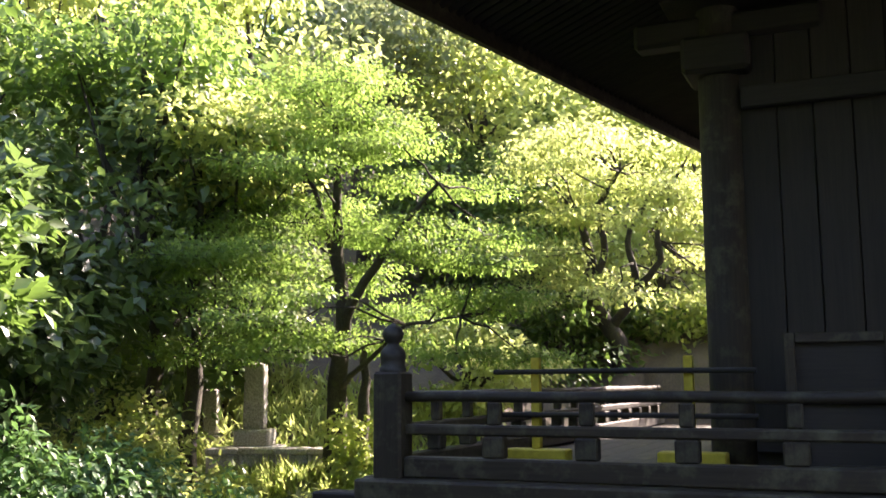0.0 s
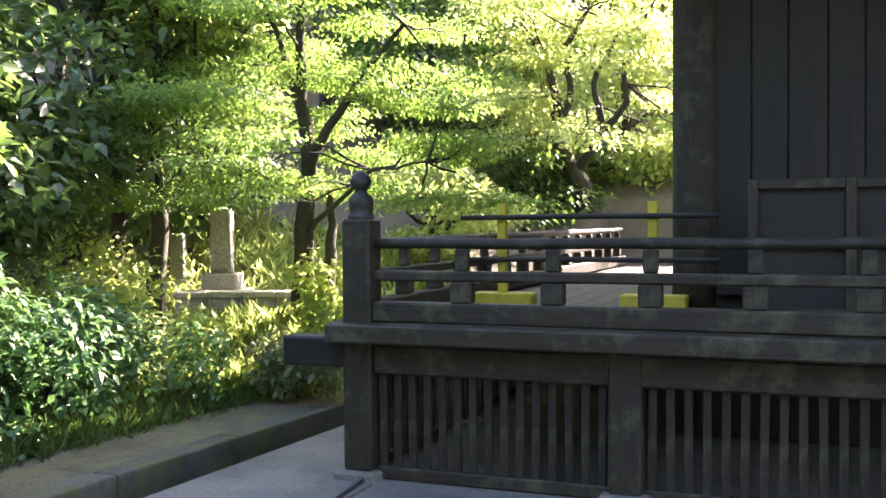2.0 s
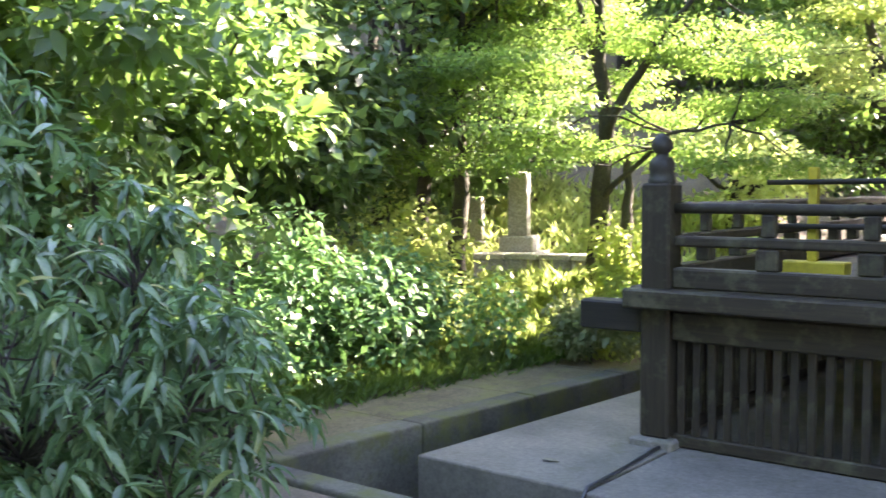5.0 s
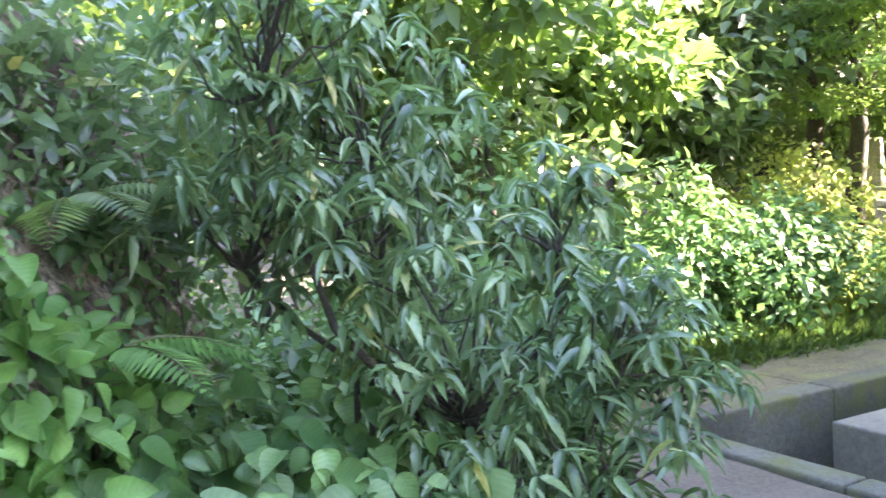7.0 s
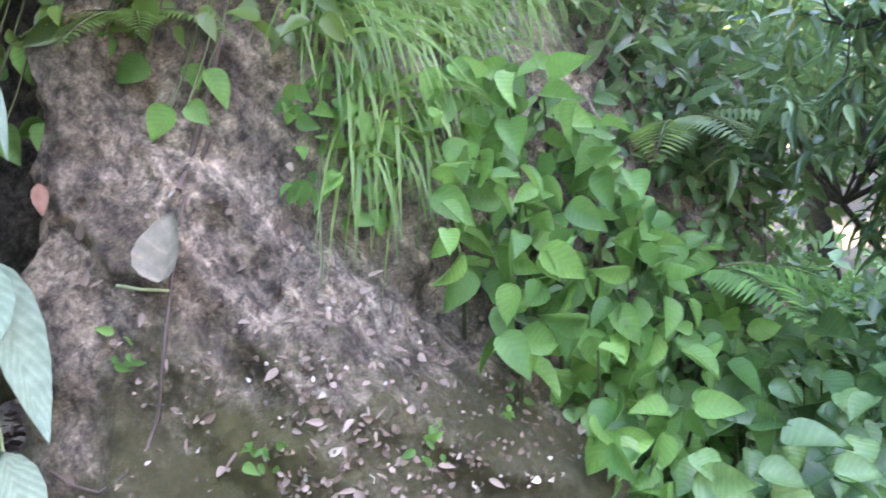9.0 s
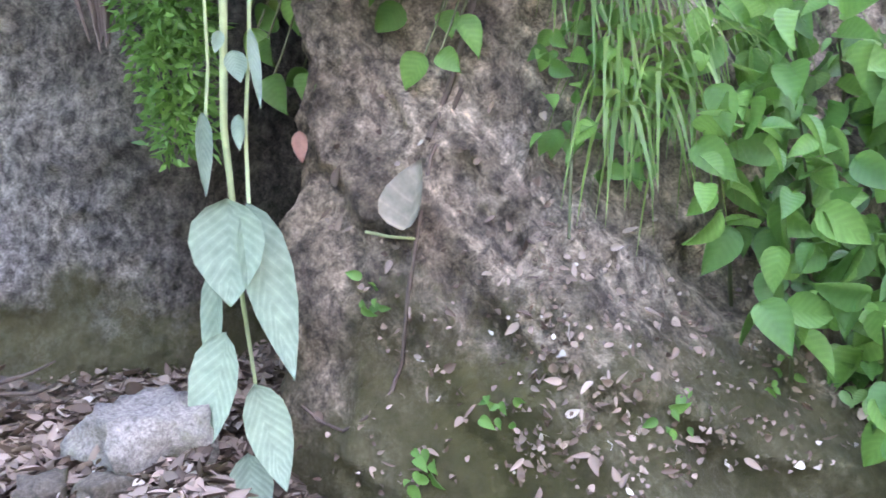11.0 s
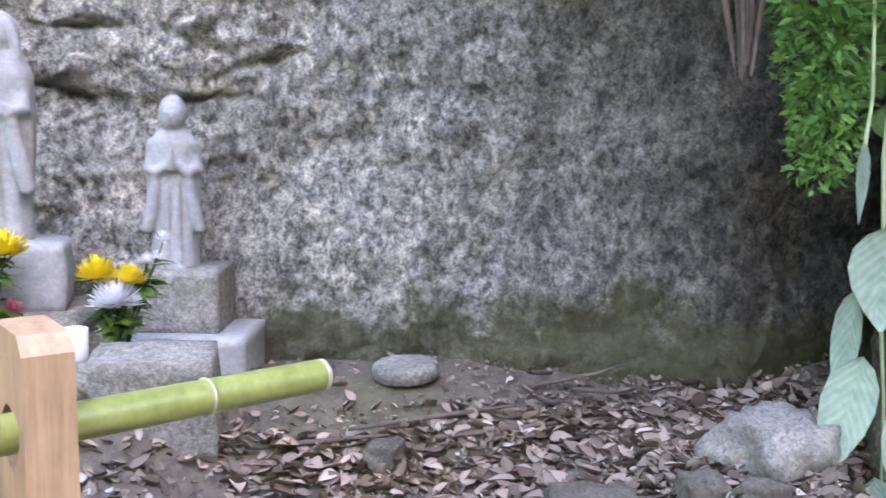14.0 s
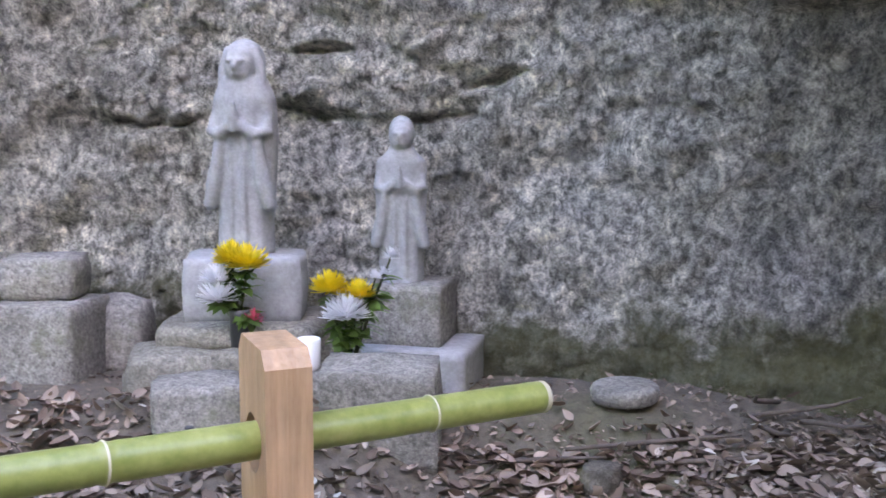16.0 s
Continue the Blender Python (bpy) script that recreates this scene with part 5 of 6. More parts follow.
def blades(n, ylo, yhi, zlo, zhi, length, width, off=0.05, side=0.0, seg=6, drop=1.0, arch=0.35):
    """Arching grass blades that hang from the bank."""
    vs, fs = [], []
    for i in range(n):
        y, z = rng.uniform(ylo, yhi), rng.uniform(zlo, zhi)
        p = np.array([rock_x(y, z) + off * rng.random(), y, z])
        d = np.array([1.25 * arch * (0.6 + 0.6 * rng.random()), side + 0.38 * np.clip(rng.normal(), -1.6, 1.6), 0.35 + 0.3 * rng.random()])
        L = length * (0.55 + 0.6 * rng.random())
        w = width * (0.7 + 0.6 * rng.random())
        sd = unit(np.cross(d, [1.0, 0.4 * rng.normal(), 0.3]))
        base = len(vs)
        for k in range(seg + 1):
            t = k / seg
            q = p + d * L * t + np.array([0, 0, -drop * L * t * t])
            ww = w * (1 - t) ** 0.6 * 0.5 + 0.0004
            vs += [q - sd * ww, q + sd * ww]
        for k in range(seg):
            a = base + 2 * k
            fs.append((a, a + 1, a + 3, a + 2))
    return np.array(vs), np.array(fs)


grass = thing("hanging_grass", 0, 0, 0, "tufts of long arching green grass hanging over the rock", "grass")
for ylo, yhi, zlo, zhi, n, sd in ((-0.4, -0.12, 1.66, 1.95, 260, 0.3), (-0.46, -0.3, 1.68, 1.9, 130, 0.25), (-0.36, -0.2, 1.42, 1.6, 120, 0.1), (-0.2, 0.05, 1.75, 2.0, 160, 0.35)):
    part("tuft", mesh_np("tuft", *blades(n, ylo, yhi, zlo, zhi, 0.33, 0.0095, 0.08, sd), L_GRASS, True), grass)


def fern(name, base, ways, length, mat, label):
    th = thing(name, *base, label, "fern")
    for a, up in ways:
        d = np.array([math.cos(radians(a)), math.sin(radians(a)), 0])
        t = np.linspace(0, 1, 22)
        sp = np.outer(t * length, d) + np.column_stack([0 * t, 0 * t, up * t * length - 0.55 * length * t * t])
        lv = []
        for sgn in (-1, 1):
            C = sp[2:]
            sd = np.cross(d, [0, 0, 1.0]) * sgn
            D = np.tile(sd, (len(C), 1)) + d * 0.45 + np.array([0, 0, -0.15])
            L = 0.3 * length * np.sin(np.pi * (0.12 + 0.86 * t[2:]))
            lv.append(leaves_np(C, D, np.tile([0.2 * d[0], 0.2 * d[1], 1.0], (len(C), 1)), L, 0.05 * length + 0 * L, 0, 0.2))
        part("frond", mesh_np("frond", *join_np(lv), mat, True), th)
        part("stalk", tube("stalk", sp, np.linspace(0.0025, 0.0008, 22), M_TWIG, 5), th)
    return th


fern("fern", (rock_x(0.42, 1.15) + 0.2, 0.42, 1.16), [(20, 0.35), (60, 0.4), (75, 0.25), (110, 0.3)], 0.34, L_NETTLE, "light green fern with drooping fronds")
fern("fern", (rock_x(0.42, 1.5) + 0.12, 0.42, 1.5), [(15, 0.4), (50, 0.5), (85, 0.4), (-20, 0.3)], 0.36, L_MID, "dark green fern on the bank")
mossy = thing("hanging_moss", -1.72, -0.99, 1.56, "bright green feathery moss hanging at the niche edge", "moss")
part("tuft", mesh_np("tuft", *join_np([clump((0, 0, 0.14), (0.1, 0.09, 0.15), 1500, 0.022, 0.2, 0.3, 0.3, 0.4), clump((0.01, 0.01, -0.03), (0.06, 0.06, 0.13), 900, 0.022, 0.2, 0.3, 0.3, 0.4)]), L_NETTLE, True), mossy)
fern("fern", (rock_x(-0.7, 1.7) + 0.05, -0.72, 1.72), [(-60, 0.3), (-20, 0.2), (20, 0.3), (70, 0.3)], 0.2, L_MID, "small dark fern above the rock")

# hanging wilted stem
hang = thing("hanging_branch", 0, 0, 0, "wilted stem hanging with large pale green leaves", "branch")
part("stalk", tube("stalk", [(-1.85, -0.92, 2.1), (-1.74, -0.885, 1.85), (-1.69, -0.872, 1.63), (-1.68, -0.879, 1.457), (-1.68, -0.873, 1.35), (-1.68, -0.868, 1.2), (-1.68, -0.855, 1.06), (-1.68, -0.85, 0.93)], [0.007, 0.007, 0.0065, 0.006, 0.005, 0.004, 0.003, 0.002], M_STEM, 8), hang)
part("stalk", tube("stalk", [(-1.8, -0.86, 2.1), (-1.73, -0.84, 1.8), (-1.69, -0.83, 1.6), (-1.68, -0.842, 1.45), (-1.68, -0.845, 1.33)], 0.0035, M_STEM, 6), hang)
part("stalk", tube("stalk", [(-1.8, -0.93, 2.1), (-1.72, -0.92, 1.75), (-1.69, -0.905, 1.55), (-1.68, -0.91, 1.47)], 0.003, M_STEM, 6), hang)
toc = Vector((0.885, 0.465, 0.0))
acr = Vector((-0.465, 0.885, 0))
for y, z, ln, wd, lean_, tw, out in ((-0.875, 1.35, 0.165, 0.115, -0.02, -0.1, 0.02), (-0.845, 1.34, 0.285, 0.085, 0.17, 0.45, 0.0), (-0.893, 1.14, 0.205, 0.085, -0.22, -0.5, 0.015), (-0.852, 1.06, 0.18, 0.075, 0.2, 0.35, 0.02), (-0.87, 0.95, 0.13, 0.07, 0.02, 0.1, 0.03),
                                    (-0.905, 1.24, 0.2, 0.05, -0.05, -0.9, -0.01), (-0.912, 1.48, 0.13, 0.03, -0.05, 0.6, 0.0), (-0.846, 1.475, 0.055, 0.025, 0.0, -0.6, 0.0), (-0.852, 1.57, 0.05, 0.035, 0.2, 0.2, 0.0), (-0.87, 1.6, 0.035, 0.02, -0.3, 0.2, 0.0), (-0.82, 1.6, 0.12, 0.02, 0.05, 0.5, 0.0)):
    c = Vector((-1.672, y, z)) + toc * out
    d = Vector((0, 0, -1)) + acr * lean_
    v_, f_ = leaves_np(np.array([c]), np.array([d]), np.array([toc + acr * tw]), ln, wd, 1, -0.06, 0.28)
    part("leaf", mesh_np("leaf", v_, f_, L_HANG, True, True), hang)

tuft = thing("root_tuft", -1.73, -1.12, 1.67, "bundle of pale dry roots hanging from the rock", "roots")
for k in range(14):
    o = rng.normal(size=2) * 0.018
    part("strand", tube("strand", [(o[0], o[1], 0.2), (o[0] * 1.1, o[1] * 1.1, 0.08), (o[0] * 0.7, o[1] * 0.7, 0.0), (o[0] * 0.4, o[1] * 0.4, -0.06 - 0.03 * rng.random())], [0.006, 0.006, 0.005, 0.002], M_ROOT, 6), tuft)

# dry leaf on a root, roots on the rock
dl = thing("dry_leaf", rock_x(-0.645, 1.33) + 0.04, -0.65, 1.275, "grey curled dry leaf stuck on the rock", "leaf")
v_, f_ = leaves_np(np.array([[0.0, 0, 0.0]]), np.array([[-0.12, 0.1, 1.0]]), np.array([[1.0, -0.25, 0.2]]), 0.12, 0.085, 1, 0.3, 0.5)
part("blade", mesh_np("blade", v_, f_, L_GREY, True, True), dl)
roots = thing("root", 0, 0, 0, "thin pale root trailing down the bedrock", "root")


def on_rock(ys):
    return [(rock_x(y, z) + 0.008, y, z) for y, z in ys]


part("strand", tube("strand", on_rock([(-0.6, 1.5), (-0.63, 1.39), (-0.645, 1.28), (-0.652, 1.165), (-0.675, 1.045), (-0.69, 1.0), (-0.72, 0.965), (-0.755, 0.945), (-0.8, 0.955), (-0.84, 0.975)]), [0.005, 0.004, 0.004, 0.004, 0.004, 0.004, 0.003, 0.003, 0.003, 0.003], M_ROOT, 6), roots)
part("strand", tube("strand", on_rock([(-0.645, 1.255), (-0.69, 1.262), (-0.73, 1.27)]), 0.003, M_STEM, 6), roots)
part("strand", tube("strand", on_rock([(-0.58, 1.75), (-0.59, 1.62), (-0.62, 1.5), (-0.635, 1.42)]), 0.006, M_ROOT, 6), roots)
red = thing("fallen_leaf", rock_x(-0.84, 1.4) + 0.02, -0.85, 1.44, "reddish dry leaf caught on the rock edge", "leaf")
part("blade", mesh_np("blade", *leaves_np(np.zeros((1, 3)), np.array([[0.1, 0.05, -1.0]]), np.array([[1.0, 0.3, 0.2]]), 0.055, 0.028, 1, 0.2, 0.4), plain("russet_leaf", (0.36, 0.2, 0.15), 0.7, 0.4, 50), True), red)
# crumbs and small plants on the rock face
C = []
while len(C) < 1000:
    y, z = rng.uniform(-0.82, 0.25), rng.uniform(0.86, 1.5)
    if z < 1.35 - 0.75 * (y + 0.45) + 0.1 and rng.random() < 0.25 + 0.75 * (z < 1.2 - 0.75 * (y + 0.3) and y > -0.5):
        C.append((rock_x(y, z) + 0.004, y, z))
C = np.array(C)
n = len(C)
crumbs = new("rock_litter", mesh_np("rock_litter", *leaves_np(C, rand_dirs(n), unit(np.array([1.0, 0, 0.5]) + rng.normal(size=(n, 3)) * 0.5), 0.008 + 0.03 * rng.random(n) ** 3, 0.006 + 0.012 * rng.random(n) ** 2, 1, 0.1, 0.4), L_DEAD, True))
tagged(crumbs, "dry crumbs and leaf bits lying on the rock", "litter", kind="stuff")
for y, z in ((-0.5, 0.98), (-0.22, 0.98), (-0.06, 1.0), (-0.72, 1.17), (-0.62, 0.9)):
    C, D, N, s, w = sprig_leaves(9, y - 0.03, y + 0.03, z - 0.03, z + 0.03, (0.005, 0.03), 0.03, 0.6)
    herb("seedling", "tiny green seedling rooted on the rock", L_NETTLE, [], C, D, N, s, w)

# dark growth on top of the bank
cl = []
for y, z, r, n in ((0.3, 1.75, 0.2, 200), (0.45, 1.55, 0.16, 130), (0.55, 1.75, 0.25, 240), (0.75, 1.85, 0.3, 260), (0.4, 2.05, 0.3, 280), (0.1, 2.2, 0.25, 200), (0.8, 1.45, 0.22, 190), (0.62, 1.38, 0.12, 70), (0.95, 1.6, 0.3, 240), (0.15, 1.95, 0.2, 150)):
    cl.append(clump((rock_x(min(y, 0.5), min(z, 1.9)) + 0.1 - 0.5 * max(0, y - 0.5), y, z), (r, r, r), n, 0.075, 0.3, 0.2, 0.35, 0.34, 1))
th = thing("bank_shrub", 0, 0, 0, "dark glossy leaves crowding the top of the bank", "shrub")
part("crown", mesh_np("crown", *join_np(cl), L_AUCUBA, True, True), th)

for i in range(16):
    y = 0.3 + 0.03 * i + 0.02 * rng.normal()
    z = 1.58 - 0.25 * (i / 16) + 0.04 * rng.normal()
    x = rock_x(min(y, 0.6), z) + 0.03 - 0.3 * max(0, y - 0.55)
    rt = new("hanging_root", tube("hanging_root", [(x - 0.03, y, z + 0.08), (x + 0.02, y + 0.01, z), (x + 0.02, y + 0.02 * rng.normal(), z - 0.15), (x + 0.03, y + 0.03 * rng.normal(), z - 0.32)], [0.005, 0.005, 0.004, 0.002], M_ROOT, 5))
    tagged(rt, "thin brown root dangling from the earthy bank", "root", "dangling roots")

# ---- shrubs, trees and graves ----
def bush(name, label, mat, clumps, stems, category="shrub", glossy=False):
    th = thing(name, 0, 0, 0, label, category)
    part("crown", mesh_np("crown", *join_np(clumps), mat, True, glossy), th)
    if stems:
        part("stem", mesh_np("stem", *tidy(*join_np([tube_np(p, r, 6) for p, r in stems])), M_BARK, True), th)
    return th


def wander(a, b, n=7, amount=0.08):
    a, b = np.array(a, dtype=float), np.array(b, dtype=float)
    t = np.linspace(0, 1, n)[:, None]
    off = np.cumsum(rng.normal(size=(n, 3)), axis=0) * amount * np.linalg.norm(b - a) / n ** 0.5
    off -= t * off[-1]
    return a + (b - a) * t + off * np.sin(np.pi * t)


# glossy shrub beside the path: forking stems that end in whorls of long drooping leaves
base = np.array([-2.4, 1.35, 0.05])
whorls, stems = [], []
for cx, cy, cz, r, n in ((-2.5, 1.0, 1.5, 0.36, 60), (-2.32, 1.2, 1.1, 0.36, 56), (-2.1, 1.45, 0.82, 0.3, 44), (-2.62, 1.15, 1.75, 0.33, 40), (-2.6, 0.85, 1.95, 0.36, 36), (-2.2, 1.15, 0.7, 0.36, 50),
                         (-2.12, 1.55, 1.12, 0.24, 28), (-2.7, 1.25, 1.3, 0.4, 36), (-2.3, 1.5, 0.5, 0.34, 40), (-2.7, 0.8, 1.5, 0.34, 28), (-2.15, 1.75, 0.95, 0.2, 18), (-2.35, 1.55, 1.4, 0.22, 20)):
    hub = np.array([cx, cy, cz - 0.6 * r])
    stems.append((wander(base + rng.normal(size=3) * [0.12, 0.12, 0], hub, 9, 0.14), np.linspace(0.016, 0.008, 9)))
    for k in range(n):
        d = rand_dirs(1)[0]
        e = np.array([cx, cy, cz]) + d * r * (0.3 + 0.7 * rng.random()) * [1, 1, 0.9]
        whorls.append(e)
        if k % 2 == 0:
            stems.append((wander(hub, e, 5, 0.16), np.linspace(0.006, 0.0022, 5)))
E = np.array(whorls)
per = 10
C = np.repeat(E, per, 0) + rng.normal(size=(len(E) * per, 3)) * 0.012
a = np.tile(np.arange(per) * 2 * np.pi / per, len(E)) + np.repeat(rng.uniform(0, 6.3, len(E)), per)
D = np.column_stack([np.cos(a), np.sin(a), rng.normal(size=len(a)) * 0.35 - 0.1 - 0.45 * np.repeat(rng.random(len(E)), per)])
N = unit(np.column_stack([0.35 * np.cos(a), 0.35 * np.sin(a), np.ones(len(a))]) + rng.normal(size=(len(a), 3)) * 0.28)
sz = 0.088 * (0.55 + 0.65 * rng.random(len(a)))
bush("glossy_shrub", "dark glossy evergreen shrub with whorls of drooping leaves beside the path", L_AUCUBA, [leaves_np(C, D, N, sz, sz * 0.27, 1, 0.5, 0.35)], stems, glossy=True)

# herb mounds beyond the kerb
for (cx, cy, cz, rx, ry, rz, n, mat, lab) in (
        (-5.35, 3.5, 0.6, 0.7, 0.8, 0.8, 4200, L_HERB, "dense green herb thicket on the bank"),
        (-5.35, 4.7, 0.6, 0.6, 0.9, 0.85, 4200, L_HERB, "dense green herb thicket on the bank"),
        (-3.35, 1.0, 0.75, 0.5, 0.5, 0.75, 2600, L_HERB, "soft green undergrowth behind a glossy shrub"),
        (-3.4, 1.9, 0.5, 0.55, 0.5, 0.6, 2400, L_HERB, "soft green undergrowth behind a glossy shrub"),
        (-5.6, 2.6, 0.8, 1.0, 0.9, 1.0, 2600, L_HERB, "tall green herb thicket below the hill"),
        (-6.2, 4.2, 0.8, 1.0, 1.2, 1.0, 2600, L_HERB, "tall green herb thicket below the hill"),
        (-5.45, 5.8, 0.6, 0.6, 0.8, 0.75, 3400, L_HERB, "sunlit green herb thicket by the grave path"),
        # the next four get paler leaf colours so that they look sunlit
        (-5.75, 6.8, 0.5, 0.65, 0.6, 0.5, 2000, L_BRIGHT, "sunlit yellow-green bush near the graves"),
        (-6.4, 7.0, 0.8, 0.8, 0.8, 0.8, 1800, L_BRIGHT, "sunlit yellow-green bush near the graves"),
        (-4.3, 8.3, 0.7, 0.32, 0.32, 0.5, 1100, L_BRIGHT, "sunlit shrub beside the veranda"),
        (-4.2, 7.3, 0.35, 0.35, 0.4, 0.3, 700, L_PALE, "pale sunlit shrub by the kerb")):
    lumps = []
    for k in range(9):
        o = rng.normal(size=3) * [rx * 0.55, ry * 0.55, rz * 0.35]
        c = np.array([cx, cy, cz]) + o
        lumps.append(clump(c, (rx * 0.5, ry * 0.5, rz * 0.5), n // 9 + 130, 0.078, 0.6, 0.35, 0.25, 0.55))
    bush("herb_thicket" if mat is L_HERB else "bush", lab, mat, lumps, [([(cx, cy, gz(cx, cy) - 0.05), (cx, cy, cz)], 0.012)], "shrub")

# edging tufts along the kerb and sunlit ground cover
def tufts(name, n, xs, ys, length, width, mat, label):
    x, y = xs(n), ys(n)
    x = x(y) if callable(x) else x
    z = ground_height(x, y)
    C = np.column_stack([x, y, z])
    D = np.column_stack([rng.normal(size=(n, 2)) * 0.55, np.ones(n)])
    N = np.column_stack([rng.normal(size=(n, 2)), 0.3 * np.ones(n)])
    L = length * (0.5 + rng.random(n))
    ob = new(name, mesh_np(name, *leaves_np(C, D, N, L, width, 0, 0.45), mat, True))
    return tagged(ob, label, "ground cover", kind="stuff")


def kerb_x(y):
    return -4.06 + 0.088 * (y - 3.6)


yy = rng.uniform(3.0, 9.5, 9000)
tufts("edging_grass", 9000, lambda n: kerb_x(yy) - 0.98 + rng.normal(size=n) * 0.1, lambda n: yy, 0.13, 0.014, L_MID, "dark low grass edging beside the moss strip")
yg = rng.uniform(4.5, 9.0, 9000)
tufts("ground_cover", 9000, lambda n: kerb_x(yg) - 1.1 - rng.random(n) * 1.6, lambda n: yg, 0.16, 0.03, L_LAWN, "sunlit low ground cover plants")
ym = rng.uniform(3.3, 9.5, 5000)
tufts("moss", 5000, lambda n: kerb_x(ym) - 0.2 - rng.random(n) * 0.45, lambda n: ym, 0.014, 0.012, L_LAWN, "short moss on the strip behind the kerb")
xr, yr = rng.uniform(-9, -4, 7000), rng.uniform(7.5, 12.0, 7000)
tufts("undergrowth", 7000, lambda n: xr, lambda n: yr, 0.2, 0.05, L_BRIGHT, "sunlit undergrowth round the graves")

# fallen leaves and bits on the soil at the foot of the bedrock
nf = 5000
xf, yf = rng.uniform(-2.1, -0.5, nf), rng.uniform(-1.3, 0.5, nf)
Cf = np.column_stack([xf, yf, ground_height(xf, yf) + 0.004 + 0.012 * rng.random(nf)])
Nf = np.column_stack([rng.normal(size=(nf, 2)) * 0.3, np.ones(nf)])
foot = new("foot_litter", mesh_np("foot_litter", *leaves_np(Cf, np.column_stack([rng.normal(size=(nf, 2)), 0.15 * rng.normal(size=nf)]), Nf, 0.012 + 0.045 * rng.random(nf) ** 2, 0.008 + 0.022 * rng.random(nf) ** 2, 1, 0.1, 0.4), L_DEAD, True))
tagged(foot, "brown fallen leaves and bits at the foot of the bedrock", "leaf litter", kind="stuff")

# graves
g_wall = thing("grave_terrace", -5.75, 9.15, 0.3, "low sunlit stone terrace wall under graves", "stone wall", rz=18)
xx = -0.85
while xx < 0.8:
    wd = random.uniform(0.28, 0.4)
    part("wall_stone", bm_mesh("wall_stone", rock_bm(wd - 0.01, 0.3, 0.5, xx, 0.92, 0.03), M_GRAVE, True), g_wall, at=Matrix.Translation((xx + wd / 2, 0, 0.22)))
    part("coping", box("coping", wd - 0.008, 0.36, 0.06, M_GRAVE, 0.012), g_wall, at=Matrix.Translation((xx + wd / 2, 0, 0.5)))
    xx += wd


def grave(x, y, z, s, label):
    g = thing("gravestone", x, y, z, label, "gravestone", "graves", 20)
    part("base", box("base", 0.62 * s, 0.62 * s, 0.22 * s, M_GRAVE, 0.02), g, at=Matrix.Translation((0, 0, 0.1 * s)))
    part("plinth_block", box("plinth_block", 0.42 * s, 0.42 * s, 0.2 * s, M_GRAVE, 0.02), g, at=Matrix.Translation((0, 0, 0.3 * s)))
    part("pillar", bm_mesh("pillar", rock_bm(0.24 * s, 0.2 * s, 0.78 * s, s, 0.93, 0.02), M_GRAVE, True), g, at=Matrix.Translation((0, 0, 0.78 * s)))


grave(-6.4, 9.5, 0.62, 0.95, "upright weathered gravestone on a stepped base")
grave(-7.3, 9.9, 0.62, 0.7, "low old gravestone half in shade")
grave(-5.4, 10.2, 0.6, 0.5, "small old gravestone on the terrace")
grave(-3.9, 10.6, 0.5, 0.45, "small gravestone beyond the veranda")
grave(-3.2, 12.5, 0.5, 0.5, "small gravestone beyond the veranda")


def maple(name, label, base, forks, layers, mat, leaf, stem_r):
    """A forked trunk with layered sprays of small leaves."""
    th = thing(name, *base, label, "tree")
    b = np.array(base)
    stems, cl = [], []
    for line, r0, r1 in forks:
        P = [np.array(line[0])]
        for a, c in zip(line, line[1:]):
            P += list(wander(a, c, 5, 0.06)[1:])
        stems.append((np.array(P) - b, np.linspace(r0, r1, len(P))))
    tips = np.vstack([s[0][len(s[0]) // 2:] for s in stems])
    for (x, y, z, rx, ry, rz, n) in layers:
        c = np.array([x, y, z]) - b
        cl.append(clump(c, (rx, ry, rz), n, leaf, 0.75, 0.1, 0.25, 0.62))
        t = tips[np.argmin(np.linalg.norm(tips - c, axis=1))]
        stems.append((wander(t, c, 6, 0.12), np.linspace(stem_r, 0.004, 6)))
        for k in range(3):
            e = c + rng.normal(size=3) * [rx * 0.5, ry * 0.5, rz * 0.4]
            stems.append((wander(c, e, 4, 0.1), np.linspace(0.007, 0.002, 4)))
    part("trunk", mesh_np("trunk", *tidy(*join_np([tube_np(p, r, 8) for p, r in stems])), M_BARK, True), th, "dark forked trunk and limbs")
    part("crown", mesh_np("crown", *join_np(cl), mat, True), th)
    return th


